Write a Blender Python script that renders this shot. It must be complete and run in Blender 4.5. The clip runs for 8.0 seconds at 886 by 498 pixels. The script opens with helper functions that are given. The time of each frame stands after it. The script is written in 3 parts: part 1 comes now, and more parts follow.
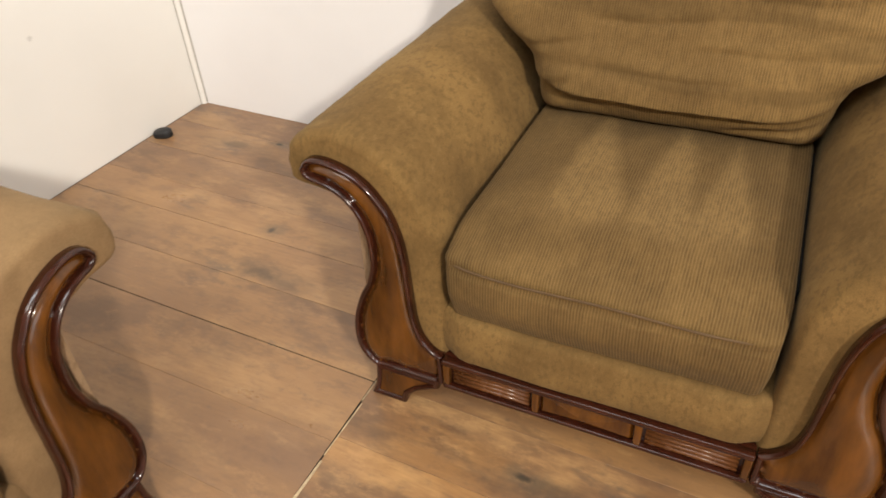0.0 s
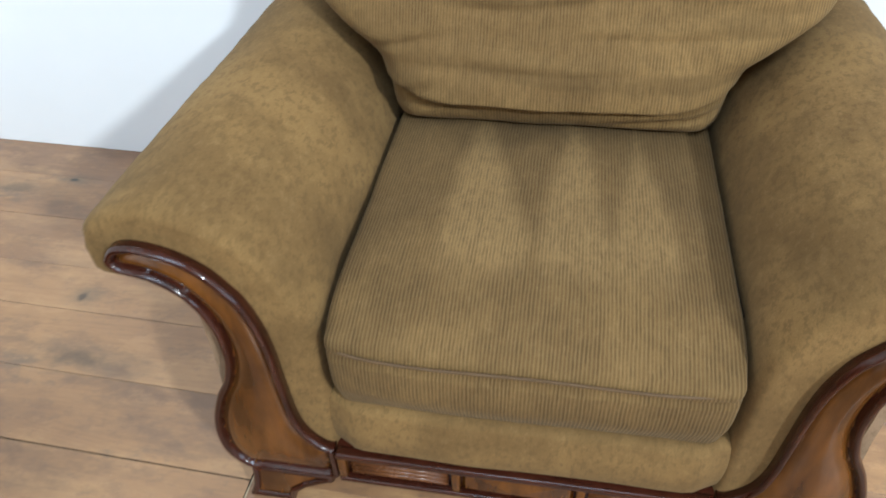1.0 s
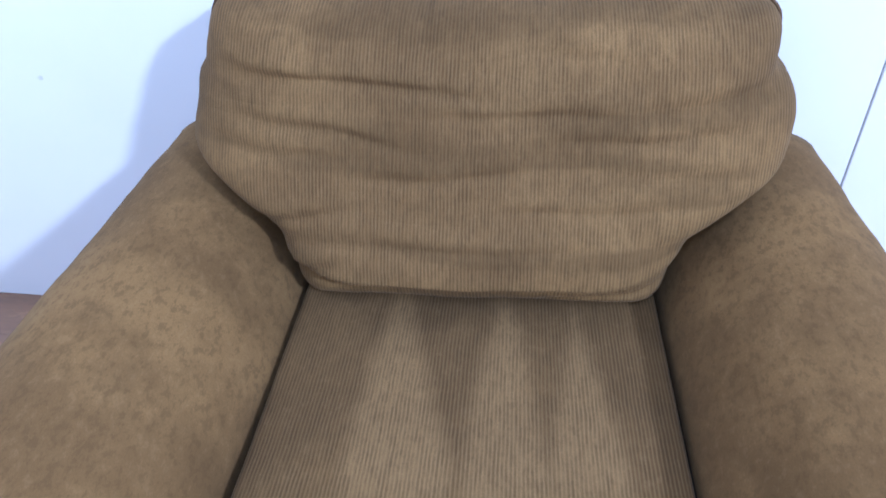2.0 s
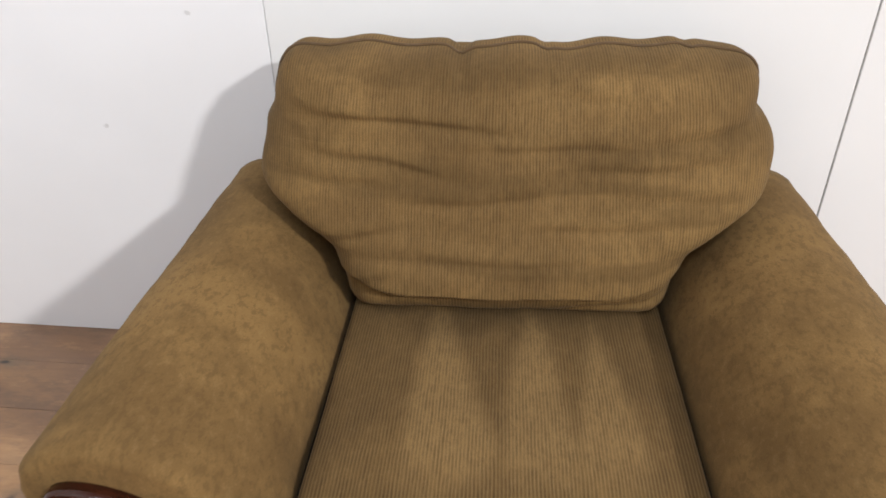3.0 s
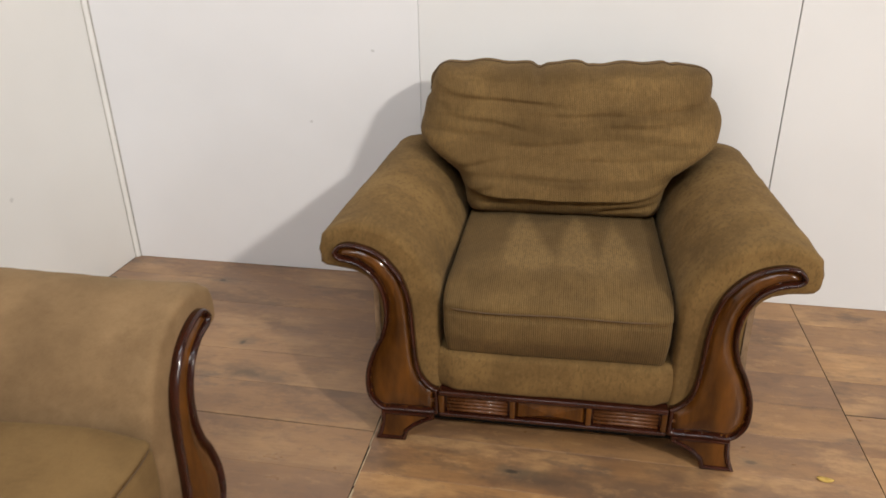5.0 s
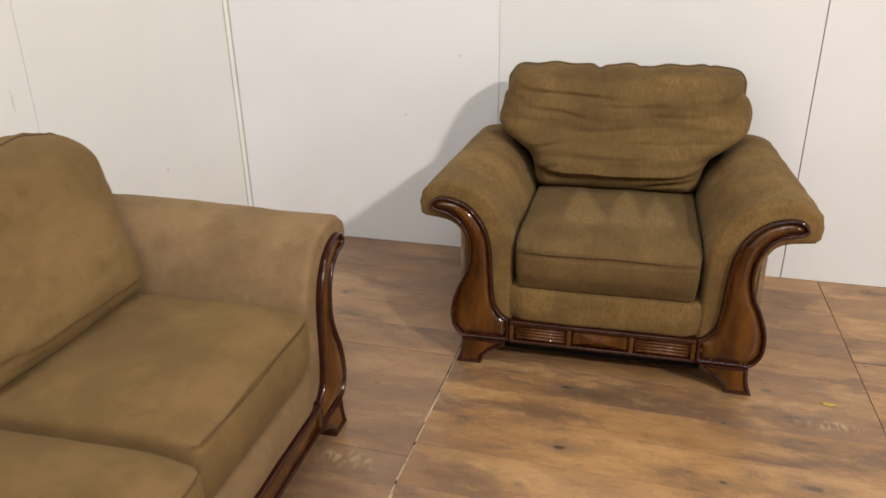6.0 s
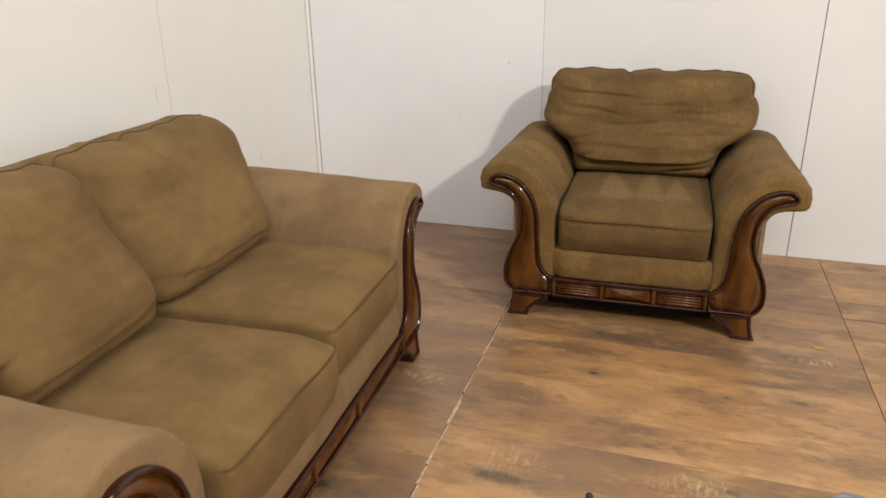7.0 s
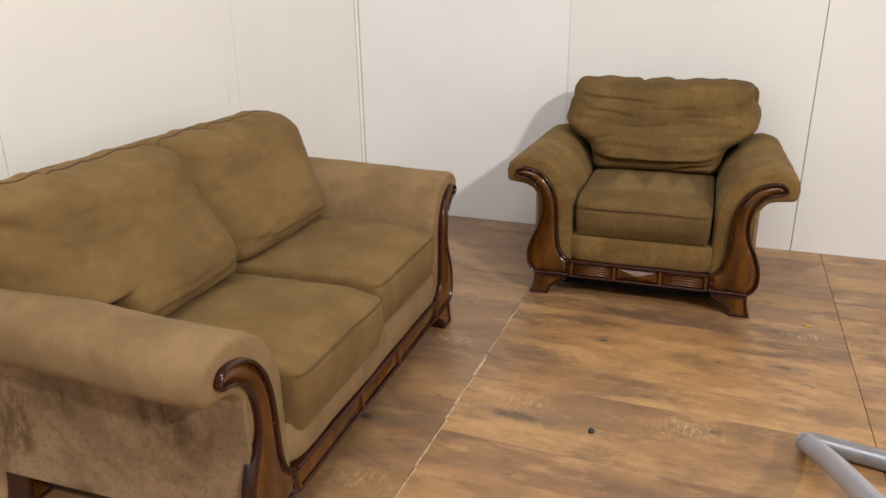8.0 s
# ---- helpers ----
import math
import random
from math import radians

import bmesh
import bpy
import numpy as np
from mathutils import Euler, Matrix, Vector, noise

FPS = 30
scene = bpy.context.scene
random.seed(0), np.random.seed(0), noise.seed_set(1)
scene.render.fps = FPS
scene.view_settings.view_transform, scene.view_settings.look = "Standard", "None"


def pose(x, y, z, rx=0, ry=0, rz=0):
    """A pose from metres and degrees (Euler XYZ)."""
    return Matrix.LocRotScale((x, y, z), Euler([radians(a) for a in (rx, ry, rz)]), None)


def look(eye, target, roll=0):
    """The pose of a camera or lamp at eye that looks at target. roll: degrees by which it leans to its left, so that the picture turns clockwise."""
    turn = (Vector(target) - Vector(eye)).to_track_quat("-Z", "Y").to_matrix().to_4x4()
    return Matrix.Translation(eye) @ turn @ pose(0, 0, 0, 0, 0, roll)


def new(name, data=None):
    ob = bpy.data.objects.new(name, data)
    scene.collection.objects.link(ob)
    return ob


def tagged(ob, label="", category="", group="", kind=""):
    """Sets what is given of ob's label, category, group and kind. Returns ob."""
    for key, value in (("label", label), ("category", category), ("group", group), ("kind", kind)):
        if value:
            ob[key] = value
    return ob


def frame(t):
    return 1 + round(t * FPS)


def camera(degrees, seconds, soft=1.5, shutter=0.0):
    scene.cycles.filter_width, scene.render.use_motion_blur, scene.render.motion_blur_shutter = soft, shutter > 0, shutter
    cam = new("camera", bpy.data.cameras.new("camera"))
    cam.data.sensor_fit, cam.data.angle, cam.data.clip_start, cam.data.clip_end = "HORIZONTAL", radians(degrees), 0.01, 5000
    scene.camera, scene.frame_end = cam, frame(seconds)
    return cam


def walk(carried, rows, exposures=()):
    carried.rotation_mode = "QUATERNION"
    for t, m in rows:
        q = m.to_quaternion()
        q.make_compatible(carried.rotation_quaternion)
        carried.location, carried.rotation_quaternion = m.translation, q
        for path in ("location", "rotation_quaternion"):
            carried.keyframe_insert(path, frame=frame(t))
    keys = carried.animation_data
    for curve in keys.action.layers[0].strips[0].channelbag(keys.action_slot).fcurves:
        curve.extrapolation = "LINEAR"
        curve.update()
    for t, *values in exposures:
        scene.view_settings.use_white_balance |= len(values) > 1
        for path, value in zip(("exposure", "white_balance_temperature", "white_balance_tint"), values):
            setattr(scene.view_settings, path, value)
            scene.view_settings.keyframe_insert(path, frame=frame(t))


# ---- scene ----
cam = camera(63.2, 8.0, 1.6, 0.25)
PATH = [
    (0, (-0.059, 0.019, 1.215), (-0.818, 1.402, -0.014), -3.5),
    (0.5, (-0.157, 0.131, 1.195), (-0.696, 1.563, -0.092), -3.0),
    (1, (-0.225, 0.285, 1.17), (-0.552, 1.744, -0.159), -2.2),
    (1.5, (-0.224, 0.441, 1.191), (-0.48, 1.942, -0.106), -1.9),
    (2, (-0.202, 0.552, 1.217), (-0.424, 2.131, 0.009), -1.7),
    (2.2, (-0.204, 0.574, 1.23), (-0.421, 2.159, 0.03), -1.7),
    (3.3, (-0.271, 0.242, 1.27), (-0.462, 1.95, 0.246), -0.9),
    (3.5, (-0.266, 0.165, 1.278), (-0.468, 1.881, 0.27), -1.0),
    (4, (-0.219, -0.097, 1.292), (-0.459, 1.651, 0.35), -0.9),
    (4.5, (-0.194, -0.365, 1.3), (-0.489, 1.41, 0.425), -0.9),
    (5, (-0.212, -0.644, 1.298), (-0.58, 1.135, 0.462), -1.1),
    (6.5, (-0.124, -1.443, 1.302), (-0.706, 0.319, 0.557), -1.0),
    (7, (-0.108, -1.722, 1.311), (-0.712, 0.042, 0.589), -1.0),
    (7.5, (-0.035, -1.932, 1.312), (-0.677, -0.17, 0.616), -0.9),
    (8, (0.042, -2.102, 1.321), (-0.657, -0.357, 0.638), -0.9),
]
EXPOSURES = [(0, 0.42, 6700, 10), (0.5, 0.46, 6700, 11), (1, 0.62, 5100, 0), (1.5, 0.62, 4350, 8), (2.2, 0.43, 4250, 16), (3.3, 0.10, 6200, 9), (4.5, -0.08, 6200, 10), (6.5, -0.14, 6350, 10), (8, -0.20, 6400, 10)]
walk(cam, [(t, look(eye, target, roll)) for t, eye, target, roll in PATH], EXPOSURES)

# ---- light: unseen lamps, a key set by the wall shadow and added fill ----
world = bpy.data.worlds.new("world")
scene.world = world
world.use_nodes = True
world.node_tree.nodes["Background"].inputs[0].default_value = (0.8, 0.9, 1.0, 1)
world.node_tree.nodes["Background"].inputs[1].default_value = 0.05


def unseen_lamp(x, y, sx, sy, watts, colour, z=3.9, target=None):
    data = bpy.data.lights.new("unseen_lamp", "AREA")
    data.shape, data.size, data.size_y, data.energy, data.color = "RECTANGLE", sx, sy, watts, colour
    ob = new("unseen_lamp", data)
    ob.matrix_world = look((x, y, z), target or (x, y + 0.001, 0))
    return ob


# key, placed along the line of the armchair's shadow on the wall
unseen_lamp(5.9, -4.9, 0.55, 0.4, 600, (1.0, 0.93, 0.83), 5.6, (-0.25, 0.8, 0.4))
# two fill lamps added overhead, no fixture known
unseen_lamp(-0.7, -2.3, 1.6, 0.7, 34, (1.0, 0.96, 0.91), 3.5)
unseen_lamp(0.4, -2.3, 3.0, 1.0, 100, (0.88, 0.94, 1.0), 5.4, (-0.8, 0.2, 0.0))
# added fill from the right, in an unseen opening of the right-hand wall
unseen_lamp(7.45, -3.5, 5.0, 2.2, 100, (0.94, 0.97, 1.0), 2.1, (0.0, -3.5, 2.1))


# ---- materials ----
def node_material(name):
    m = bpy.data.materials.new(name)
    m.use_nodes = True
    nt = m.node_tree
    return m, nt, nt.nodes["Principled BSDF"]


def nd(nt, kind, **props):
    n = nt.nodes.new(kind)
    for key, value in props.items():
        if key == "operation":
            n.operation = value
        elif key == "blend":
            n.data_type, n.blend_type = "RGBA", value
        elif key == "vals":
            for slot, v in value.items():
                n.inputs[slot].default_value = v
    return n


def math_node(nt, op, a, b=None, clamp=False):
    n = nt.nodes.new("ShaderNodeMath")
    n.operation, n.use_clamp = op, clamp
    for slot, v in ((0, a), (1, b)):
        if v is None:
            continue
        if isinstance(v, (int, float)):
            n.inputs[slot].default_value = v
        else:
            nt.links.new(v, n.inputs[slot])
    return n.outputs[0]


def span(nt, value, lo, hi, out_lo=0.0, out_hi=1.0):
    n = nt.nodes.new("ShaderNodeMapRange")
    n.interpolation_type = "SMOOTHSTEP"
    nt.links.new(value, n.inputs["Value"])
    for slot, v in (("From Min", lo), ("From Max", hi), ("To Min", out_lo), ("To Max", out_hi)):
        n.inputs[slot].default_value = v
    return n.outputs["Result"]


def mix(nt, factor, a, b, blend="MIX"):
    n = nt.nodes.new("ShaderNodeMix")
    n.data_type, n.blend_type = "RGBA", blend
    for slot, v in ((0, factor), (6, a), (7, b)):
        if isinstance(v, (int, float)):
            n.inputs[slot].default_value = v
        elif isinstance(v, tuple):
            n.inputs[slot].default_value = (*v, 1)
        else:
            nt.links.new(v, n.inputs[slot])
    return n.outputs[2]


def noise_node(nt, vector, scale, detail=3.0, rough=0.55, stretch=None):
    if stretch:
        mp = nt.nodes.new("ShaderNodeMapping")
        mp.inputs["Scale"].default_value = stretch
        nt.links.new(vector, mp.inputs["Vector"])
        vector = mp.outputs[0]
    n = nt.nodes.new("ShaderNodeTexNoise")
    n.inputs["Scale"].default_value, n.inputs["Detail"].default_value, n.inputs["Roughness"].default_value = scale, detail, rough
    nt.links.new(vector, n.inputs["Vector"])
    return n.outputs["Fac"]


def bump(nt, bsdf, height, strength, distance):
    b = nt.nodes.new("ShaderNodeBump")
    b.inputs["Strength"].default_value, b.inputs["Distance"].default_value = strength, distance
    nt.links.new(height, b.inputs["Height"])
    nt.links.new(b.outputs[0], bsdf.inputs["Normal"])


def fabric(name, ribs=None, triangles=False, light=1.0, folds=0.0, streaks=0.0, rosy=0.0, speckle=1.0):
    """Brushed olive-brown upholstery; ribs: fine cords spaced along the thing's own width; light: lighting put into the
    colour.
    """
    m, nt, b = node_material(name)
    co = nt.nodes.new("ShaderNodeTexCoord").outputs["Object"]
    xyz = nt.nodes.new("ShaderNodeSeparateXYZ")
    nt.links.new(co, xyz.inputs[0])
    large = noise_node(nt, co, 5.0, 4, 0.62)
    nap = noise_node(nt, co, 22.0, 4, 0.65, (1, 0.6, 0.6))
    fine = noise_node(nt, co, 420.0, 2, 0.7)
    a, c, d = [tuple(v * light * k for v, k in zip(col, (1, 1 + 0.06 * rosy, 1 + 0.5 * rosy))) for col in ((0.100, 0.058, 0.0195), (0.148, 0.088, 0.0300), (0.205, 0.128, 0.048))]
    if speckle < 0.5:
        a = tuple(0.7 * p + 0.3 * q for p, q in zip(a, c))
    col = mix(nt, span(nt, large, 0.38, 0.64), a, c)
    col = mix(nt, span(nt, nap, 0.45, 0.80, 0, 0.20), col, d)
    # patches where the nap has been brushed the other way
    brushed = noise_node(nt, co, 1.0, 3, 0.55, (2.9, 3.2, 3.4))
    col = mix(nt, span(nt, brushed, 0.48, 0.60, 0, 0.20 + 0.12 * speckle), col, tuple(v * 0.62 for v in a))
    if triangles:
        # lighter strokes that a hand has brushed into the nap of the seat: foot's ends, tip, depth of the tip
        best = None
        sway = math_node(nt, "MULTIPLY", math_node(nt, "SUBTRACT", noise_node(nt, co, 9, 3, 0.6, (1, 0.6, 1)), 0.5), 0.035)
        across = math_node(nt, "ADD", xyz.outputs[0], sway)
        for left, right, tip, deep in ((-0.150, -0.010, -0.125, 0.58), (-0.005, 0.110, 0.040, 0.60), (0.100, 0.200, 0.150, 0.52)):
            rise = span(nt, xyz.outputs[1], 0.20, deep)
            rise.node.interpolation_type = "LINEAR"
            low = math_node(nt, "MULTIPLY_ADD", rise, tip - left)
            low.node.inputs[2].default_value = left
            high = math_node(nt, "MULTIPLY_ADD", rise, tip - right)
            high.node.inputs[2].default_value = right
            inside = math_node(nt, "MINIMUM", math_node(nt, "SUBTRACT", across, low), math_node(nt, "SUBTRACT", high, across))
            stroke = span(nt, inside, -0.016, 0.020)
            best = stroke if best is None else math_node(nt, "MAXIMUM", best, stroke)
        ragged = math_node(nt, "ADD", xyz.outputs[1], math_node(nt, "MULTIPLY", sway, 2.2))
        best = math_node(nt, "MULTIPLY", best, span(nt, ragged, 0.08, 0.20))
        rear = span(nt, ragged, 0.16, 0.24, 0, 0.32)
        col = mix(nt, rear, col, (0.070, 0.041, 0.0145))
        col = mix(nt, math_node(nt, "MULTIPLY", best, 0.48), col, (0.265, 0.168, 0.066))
    speck = noise_node(nt, co, 105.0, 4, 0.7, (1.0, 0.55, 0.55))
    col = mix(nt, span(nt, speck, 0.50, 0.62, 0, 0.30 * speckle), col, (0.085, 0.050, 0.018))
    col = mix(nt, span(nt, speck, 0.45, 0.34, 0, 0.08 * speckle), col, (0.34, 0.225, 0.10))
    col = mix(nt, span(nt, fine, 0.3, 0.75, 0, 0.25), col, (0.07, 0.042, 0.016))
    height = fine
    if ribs:
        wob = math_node(nt, "MULTIPLY", math_node(nt, "SUBTRACT", nap, 0.5), 0.0045)
        ph = math_node(nt, "MULTIPLY", math_node(nt, "ADD", xyz.outputs[0], wob), 2 * math.pi / ribs)
        wave = math_node(nt, "MULTIPLY_ADD", math_node(nt, "SINE", ph), 0.5)
        wave.node.inputs[2].default_value = 0.5
        broken = math_node(nt, "MULTIPLY", wave, span(nt, noise_node(nt, co, 95, 3, 0.65, (1, 0.28, 0.28)), 0.34, 0.66, 0.0, 1.2))
        col = mix(nt, math_node(nt, "MULTIPLY", broken, 0.35), col, (0.045, 0.026, 0.010))
        crest = math_node(nt, "POWER", math_node(nt, "SUBTRACT", 1.0, wave), 2.0)
        col = mix(nt, math_node(nt, "MULTIPLY", crest, 0.12), col, (0.42, 0.285, 0.125))
        height = math_node(nt, "MULTIPLY_ADD", broken, -1.3)
        nt.links.new(fine, height.node.inputs[2])
    if streaks:
        # dark strokes where the nap lies the other way
        area = span(nt, noise_node(nt, co, 1.0, 2, 0.5, (3, 3.4, 3.6)), 0.46, 0.62)
        strokes = span(nt, noise_node(nt, co, 1.0, 5, 0.72, (20, 24, 10)), 0.42, 0.60)
        col = mix(nt, math_node(nt, "MULTIPLY", math_node(nt, "MULTIPLY", area, strokes), streaks), col, (0.085, 0.046, 0.022))
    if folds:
        # the colour is darker in long soft bands across the cushion
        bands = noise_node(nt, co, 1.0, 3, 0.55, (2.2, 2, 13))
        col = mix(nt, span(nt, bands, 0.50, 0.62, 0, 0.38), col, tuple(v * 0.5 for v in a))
        wrinkle = noise_node(nt, co, 1.0, 3, 0.5, (3.2, 3, 24))
        ridge = math_node(nt, "ABSOLUTE", math_node(nt, "SUBTRACT", wrinkle, 0.5))
        fold, base_height = span(nt, ridge, 0.0, 0.06), height
        height = math_node(nt, "MULTIPLY_ADD", fold, folds)
        nt.links.new(base_height, height.node.inputs[2])
    nt.links.new(col, b.inputs["Base Color"])
    b.inputs["Roughness"].default_value = 0.92
    b.inputs["Specular IOR Level"].default_value = 0.15
    b.inputs["Sheen Weight"].default_value = 0.07
    b.inputs["Sheen Roughness"].default_value = 0.45
    b.inputs["Sheen Tint"].default_value = (0.90, 0.72, 0.44, 1)
    bump(nt, b, height, 0.35, 0.0012)
    return m


def lacquer(name, dark, lit, rough=0.24, grain=(9, 60, 9)):
    """Stained hardwood under a glossy lacquer."""
    m, nt, b = node_material(name)
    co = nt.nodes.new("ShaderNodeTexCoord").outputs["Object"]
    g = noise_node(nt, co, 2.2, 5, 0.6, grain)
    big = noise_node(nt, co, 9.0, 2, 0.5)
    col = mix(nt, span(nt, g, 0.22, 0.78), dark, lit)
    col = mix(nt, span(nt, big, 0.45, 0.75, 0, 0.28), col, tuple(v * 0.45 for v in dark))
    nt.links.new(col, b.inputs["Base Color"])
    nt.links.new(span(nt, noise_node(nt, co, 30, 3), 0.3, 0.7, rough - 0.05, rough + 0.10), b.inputs["Roughness"])
    b.inputs["Specular IOR Level"].default_value = 0.30
    b.inputs["Coat Weight"].default_value = 0.20
    b.inputs["Coat Roughness"].default_value = 0.06
    bump(nt, b, g, 0.04, 0.0005)
    return m


def plain(name, colour, rough, metal=0.0, vary=0.25, scale=8.0, relief=0.0, relief_scale=60.0):
    m, nt, b = node_material(name)
    co = nt.nodes.new("ShaderNodeTexCoord").outputs["Object"]
    n = noise_node(nt, co, scale, 4, 0.6)
    col = mix(nt, span(nt, n, 0.3, 0.75), colour, tuple(v * (1 - vary) for v in colour))
    nt.links.new(col, b.inputs["Base Color"])
    nt.links.new(span(nt, noise_node(nt, co, scale * 5, 3), 0.3, 0.7, rough * 0.85, min(1, rough * 1.15)), b.inputs["Roughness"])
    b.inputs["Metallic"].default_value = metal
    b.inputs["Specular IOR Level"].default_value = 0.1 if rough > 0.93 else 0.5
    if relief:
        bump(nt, b, noise_node(nt, co, relief_scale, 4, 0.6), relief, 0.001)
    return m


def wall_paint(name, tint):
    """White-painted board with faint roller texture and scuffs; tint: colour of the light put into the paint."""
    m, nt, b = node_material(name)
    pos = nt.nodes.new("ShaderNodeNewGeometry").outputs["Position"]
    cloud = noise_node(nt, pos, 1.6, 3, 0.6)
    col = mix(nt, span(nt, cloud, 0.35, 0.7), tuple(0.785 * v for v in tint), tuple(0.755 * v for v in tint))
    spot = noise_node(nt, pos, 9.0, 5, 0.7)
    col = mix(nt, span(nt, spot, 0.70, 0.82, 0, 0.35), col, (0.60, 0.57, 0.52))
    rag = math_node(nt, "MULTIPLY", math_node(nt, "SUBTRACT", noise_node(nt, pos, 120, 3, 0.7), 0.5), 2.2)
    for place, size in (((-0.966, 1.847, 0.877), (0.010, 0.02, 0.006)), ((-1.219, 1.847, 0.615), (0.008, 0.02, 0.006)), ((-2.068, 1.272, 0.470), (0.02, 0.010, 0.012)), ((-2.068, 0.600, 0.880), (0.02, 0.005, 0.045))):
        off = nt.nodes.new("ShaderNodeVectorMath")
        off.operation = "SUBTRACT"
        nt.links.new(pos, off.inputs[0])
        off.inputs[1].default_value = place
        scaled = nt.nodes.new("ShaderNodeVectorMath")
        scaled.operation = "DIVIDE"
        nt.links.new(off.outputs[0], scaled.inputs[0])
        scaled.inputs[1].default_value = size
        far = nt.nodes.new("ShaderNodeVectorMath")
        far.operation = "LENGTH"
        nt.links.new(scaled.outputs[0], far.inputs[0])
        r = math_node(nt, "ADD", far.outputs["Value"], rag)
        col = mix(nt, span(nt, r, 1.0, 0.4, 0, 0.38), col, (0.35, 0.33, 0.31))
    nt.links.new(col, b.inputs["Base Color"])
    b.inputs["Roughness"].default_value = 0.5
    b.inputs["Specular IOR Level"].default_value = 0.35
    bump(nt, b, noise_node(nt, pos, 90, 4, 0.6), 0.06, 0.001)
    return m


KNOTS = [  # x, y, size along the board, size across, strength
    (-0.338, 0.803, 0.020, 0.009, 0.85), (-0.324, 0.499, 0.022, 0.010, 0.8), (0.310, 0.813, 0.040, 0.014, 0.5),
    (0.328, 0.500, 0.030, 0.012, 0.6), (0.107, 0.466, 0.012, 0.007, 0.8), (0.125, 0.735, 0.010, 0.006, 0.75),
    (-0.505, -0.133, 0.080, 0.026, 0.6), (-1.592, 1.689, 0.016, 0.008, 0.9), (-1.307, 1.268, 0.012, 0.016, 0.7),
    (-0.975, -0.307, 0.050, 0.020, 0.75), (-1.220, 1.100, 0.070, 0.022, 0.35), (0.110, -0.015, 0.030, 0.016, 0.5),
    (-1.740, 1.630, 0.060, 0.025, 0.4), (-0.250, 0.790, 0.110, 0.030, 0.28), (0.265, 0.945, 0.014, 0.007, 0.55),
]
SCUFFS = [(-0.500, -0.050, 0.12, 0.075), (0.030, -0.020, 0.14, 0.07), (-0.830, -0.600, 0.13, 0.05), (-0.89, 0.30, 0.12, 0.04), (0.415, 0.80, 0.10, 0.03)]


def floor_boards(name, grey=0.0):
    """Worn wood-look floor boards: narrow strips of their own tone, long grain, knots, stains and pale scuffs. grey:
    how far the colour is greyed for the wall's reflection.
    """
    m, nt, b = node_material(name)
    pos = nt.nodes.new("ShaderNodeNewGeometry").outputs["Position"]
    rnd = math_node(nt, "FRACT", math_node(nt, "ADD", nt.nodes.new("ShaderNodeObjectInfo").outputs["Random"], nt.nodes.new("ShaderNodeNewGeometry").outputs["Random Per Island"]))
    shift = nt.nodes.new("ShaderNodeCombineXYZ")
    nt.links.new(math_node(nt, "MULTIPLY", rnd, 37.0), shift.inputs[0])
    nt.links.new(math_node(nt, "MULTIPLY", rnd, 11.0), shift.inputs[2])
    add = nt.nodes.new("ShaderNodeVectorMath")
    nt.links.new(pos, add.inputs[0])
    nt.links.new(shift.outputs[0], add.inputs[1])
    p = add.outputs[0]
    tone = noise_node(nt, p, 1.0, 4, 0.55, (1.7, 4.0, 1))
    tone2 = noise_node(nt, p, 1.0, 4, 0.55, (1.6, 5.0, 7))
    streak = noise_node(nt, p, 1.0, 6, 0.66, (5.0, 34, 1))
    blotch = noise_node(nt, p, 1.0, 5, 0.68, (2.6, 5.6, 1))
    pale = noise_node(nt, p, 1.0, 5, 0.66, (2.4, 6.2, 4))
    grain = noise_node(nt, p, 1.0, 4, 0.7, (16, 170, 1))
    board = span(nt, rnd, 0.0, 1.0, -0.08, 0.08)
    col = mix(nt, span(nt, math_node(nt, "ADD", tone, board), 0.28, 0.72), (0.255, 0.132, 0.056), (0.440, 0.240, 0.094))
    col = mix(nt, span(nt, math_node(nt, "SUBTRACT", tone2, board), 0.48, 0.66, 0, 0.55), col, (0.185, 0.104, 0.062))
    col = mix(nt, span(nt, blotch, 0.50, 0.64, 0, 0.62), col, (0.110, 0.068, 0.044))
    col = mix(nt, span(nt, pale, 0.48, 0.66, 0, 0.52), col, (0.610, 0.360, 0.150))
    col = mix(nt, span(nt, streak, 0.48, 0.68, 0, 0.22), col, (0.150, 0.078, 0.036))
    col = mix(nt, span(nt, streak, 0.44, 0.26, 0, 0.16), col, (0.560, 0.350, 0.160))
    col = mix(nt, span(nt, grain, 0.42, 0.75, 0, 0.15), col, (0.12, 0.06, 0.028))
    rings = math_node(nt, "SINE", math_node(nt, "MULTIPLY", noise_node(nt, p, 1.0, 1, 0.4, (0.8, 9.0, 3)), 130.0))
    ringed = math_node(nt, "MULTIPLY", span(nt, rings, 0.0, 1.0), span(nt, tone2, 0.40, 0.60, 0.12, 0.02))
    col = mix(nt, ringed, col, (0.140, 0.066, 0.028))
    ink = noise_node(nt, pos, 1.0, 5, 0.68, (3.2, 8.0, 1))
    col = mix(nt, span(nt, ink, 0.58, 0.70, 0, 0.60), col, (0.085, 0.070, 0.058))
    # broad worn areas that run across the boards
    worn = noise_node(nt, pos, 1.0, 4, 0.62, (1.5, 1.9, 1))
    col = mix(nt, span(nt, worn, 0.46, 0.62, 0, 0.42), col, (0.165, 0.088, 0.047))
    # cloudy scuffing at the width of a hand
    cloud = noise_node(nt, pos, 1.0, 6, 0.74, (7.0, 15.0, 1))
    col = mix(nt, span(nt, cloud, 0.53, 0.66, 0, 0.32), col, (0.120, 0.066, 0.040))
    col = mix(nt, span(nt, cloud, 0.46, 0.36, 0, 0.24), col, (0.600, 0.350, 0.150))
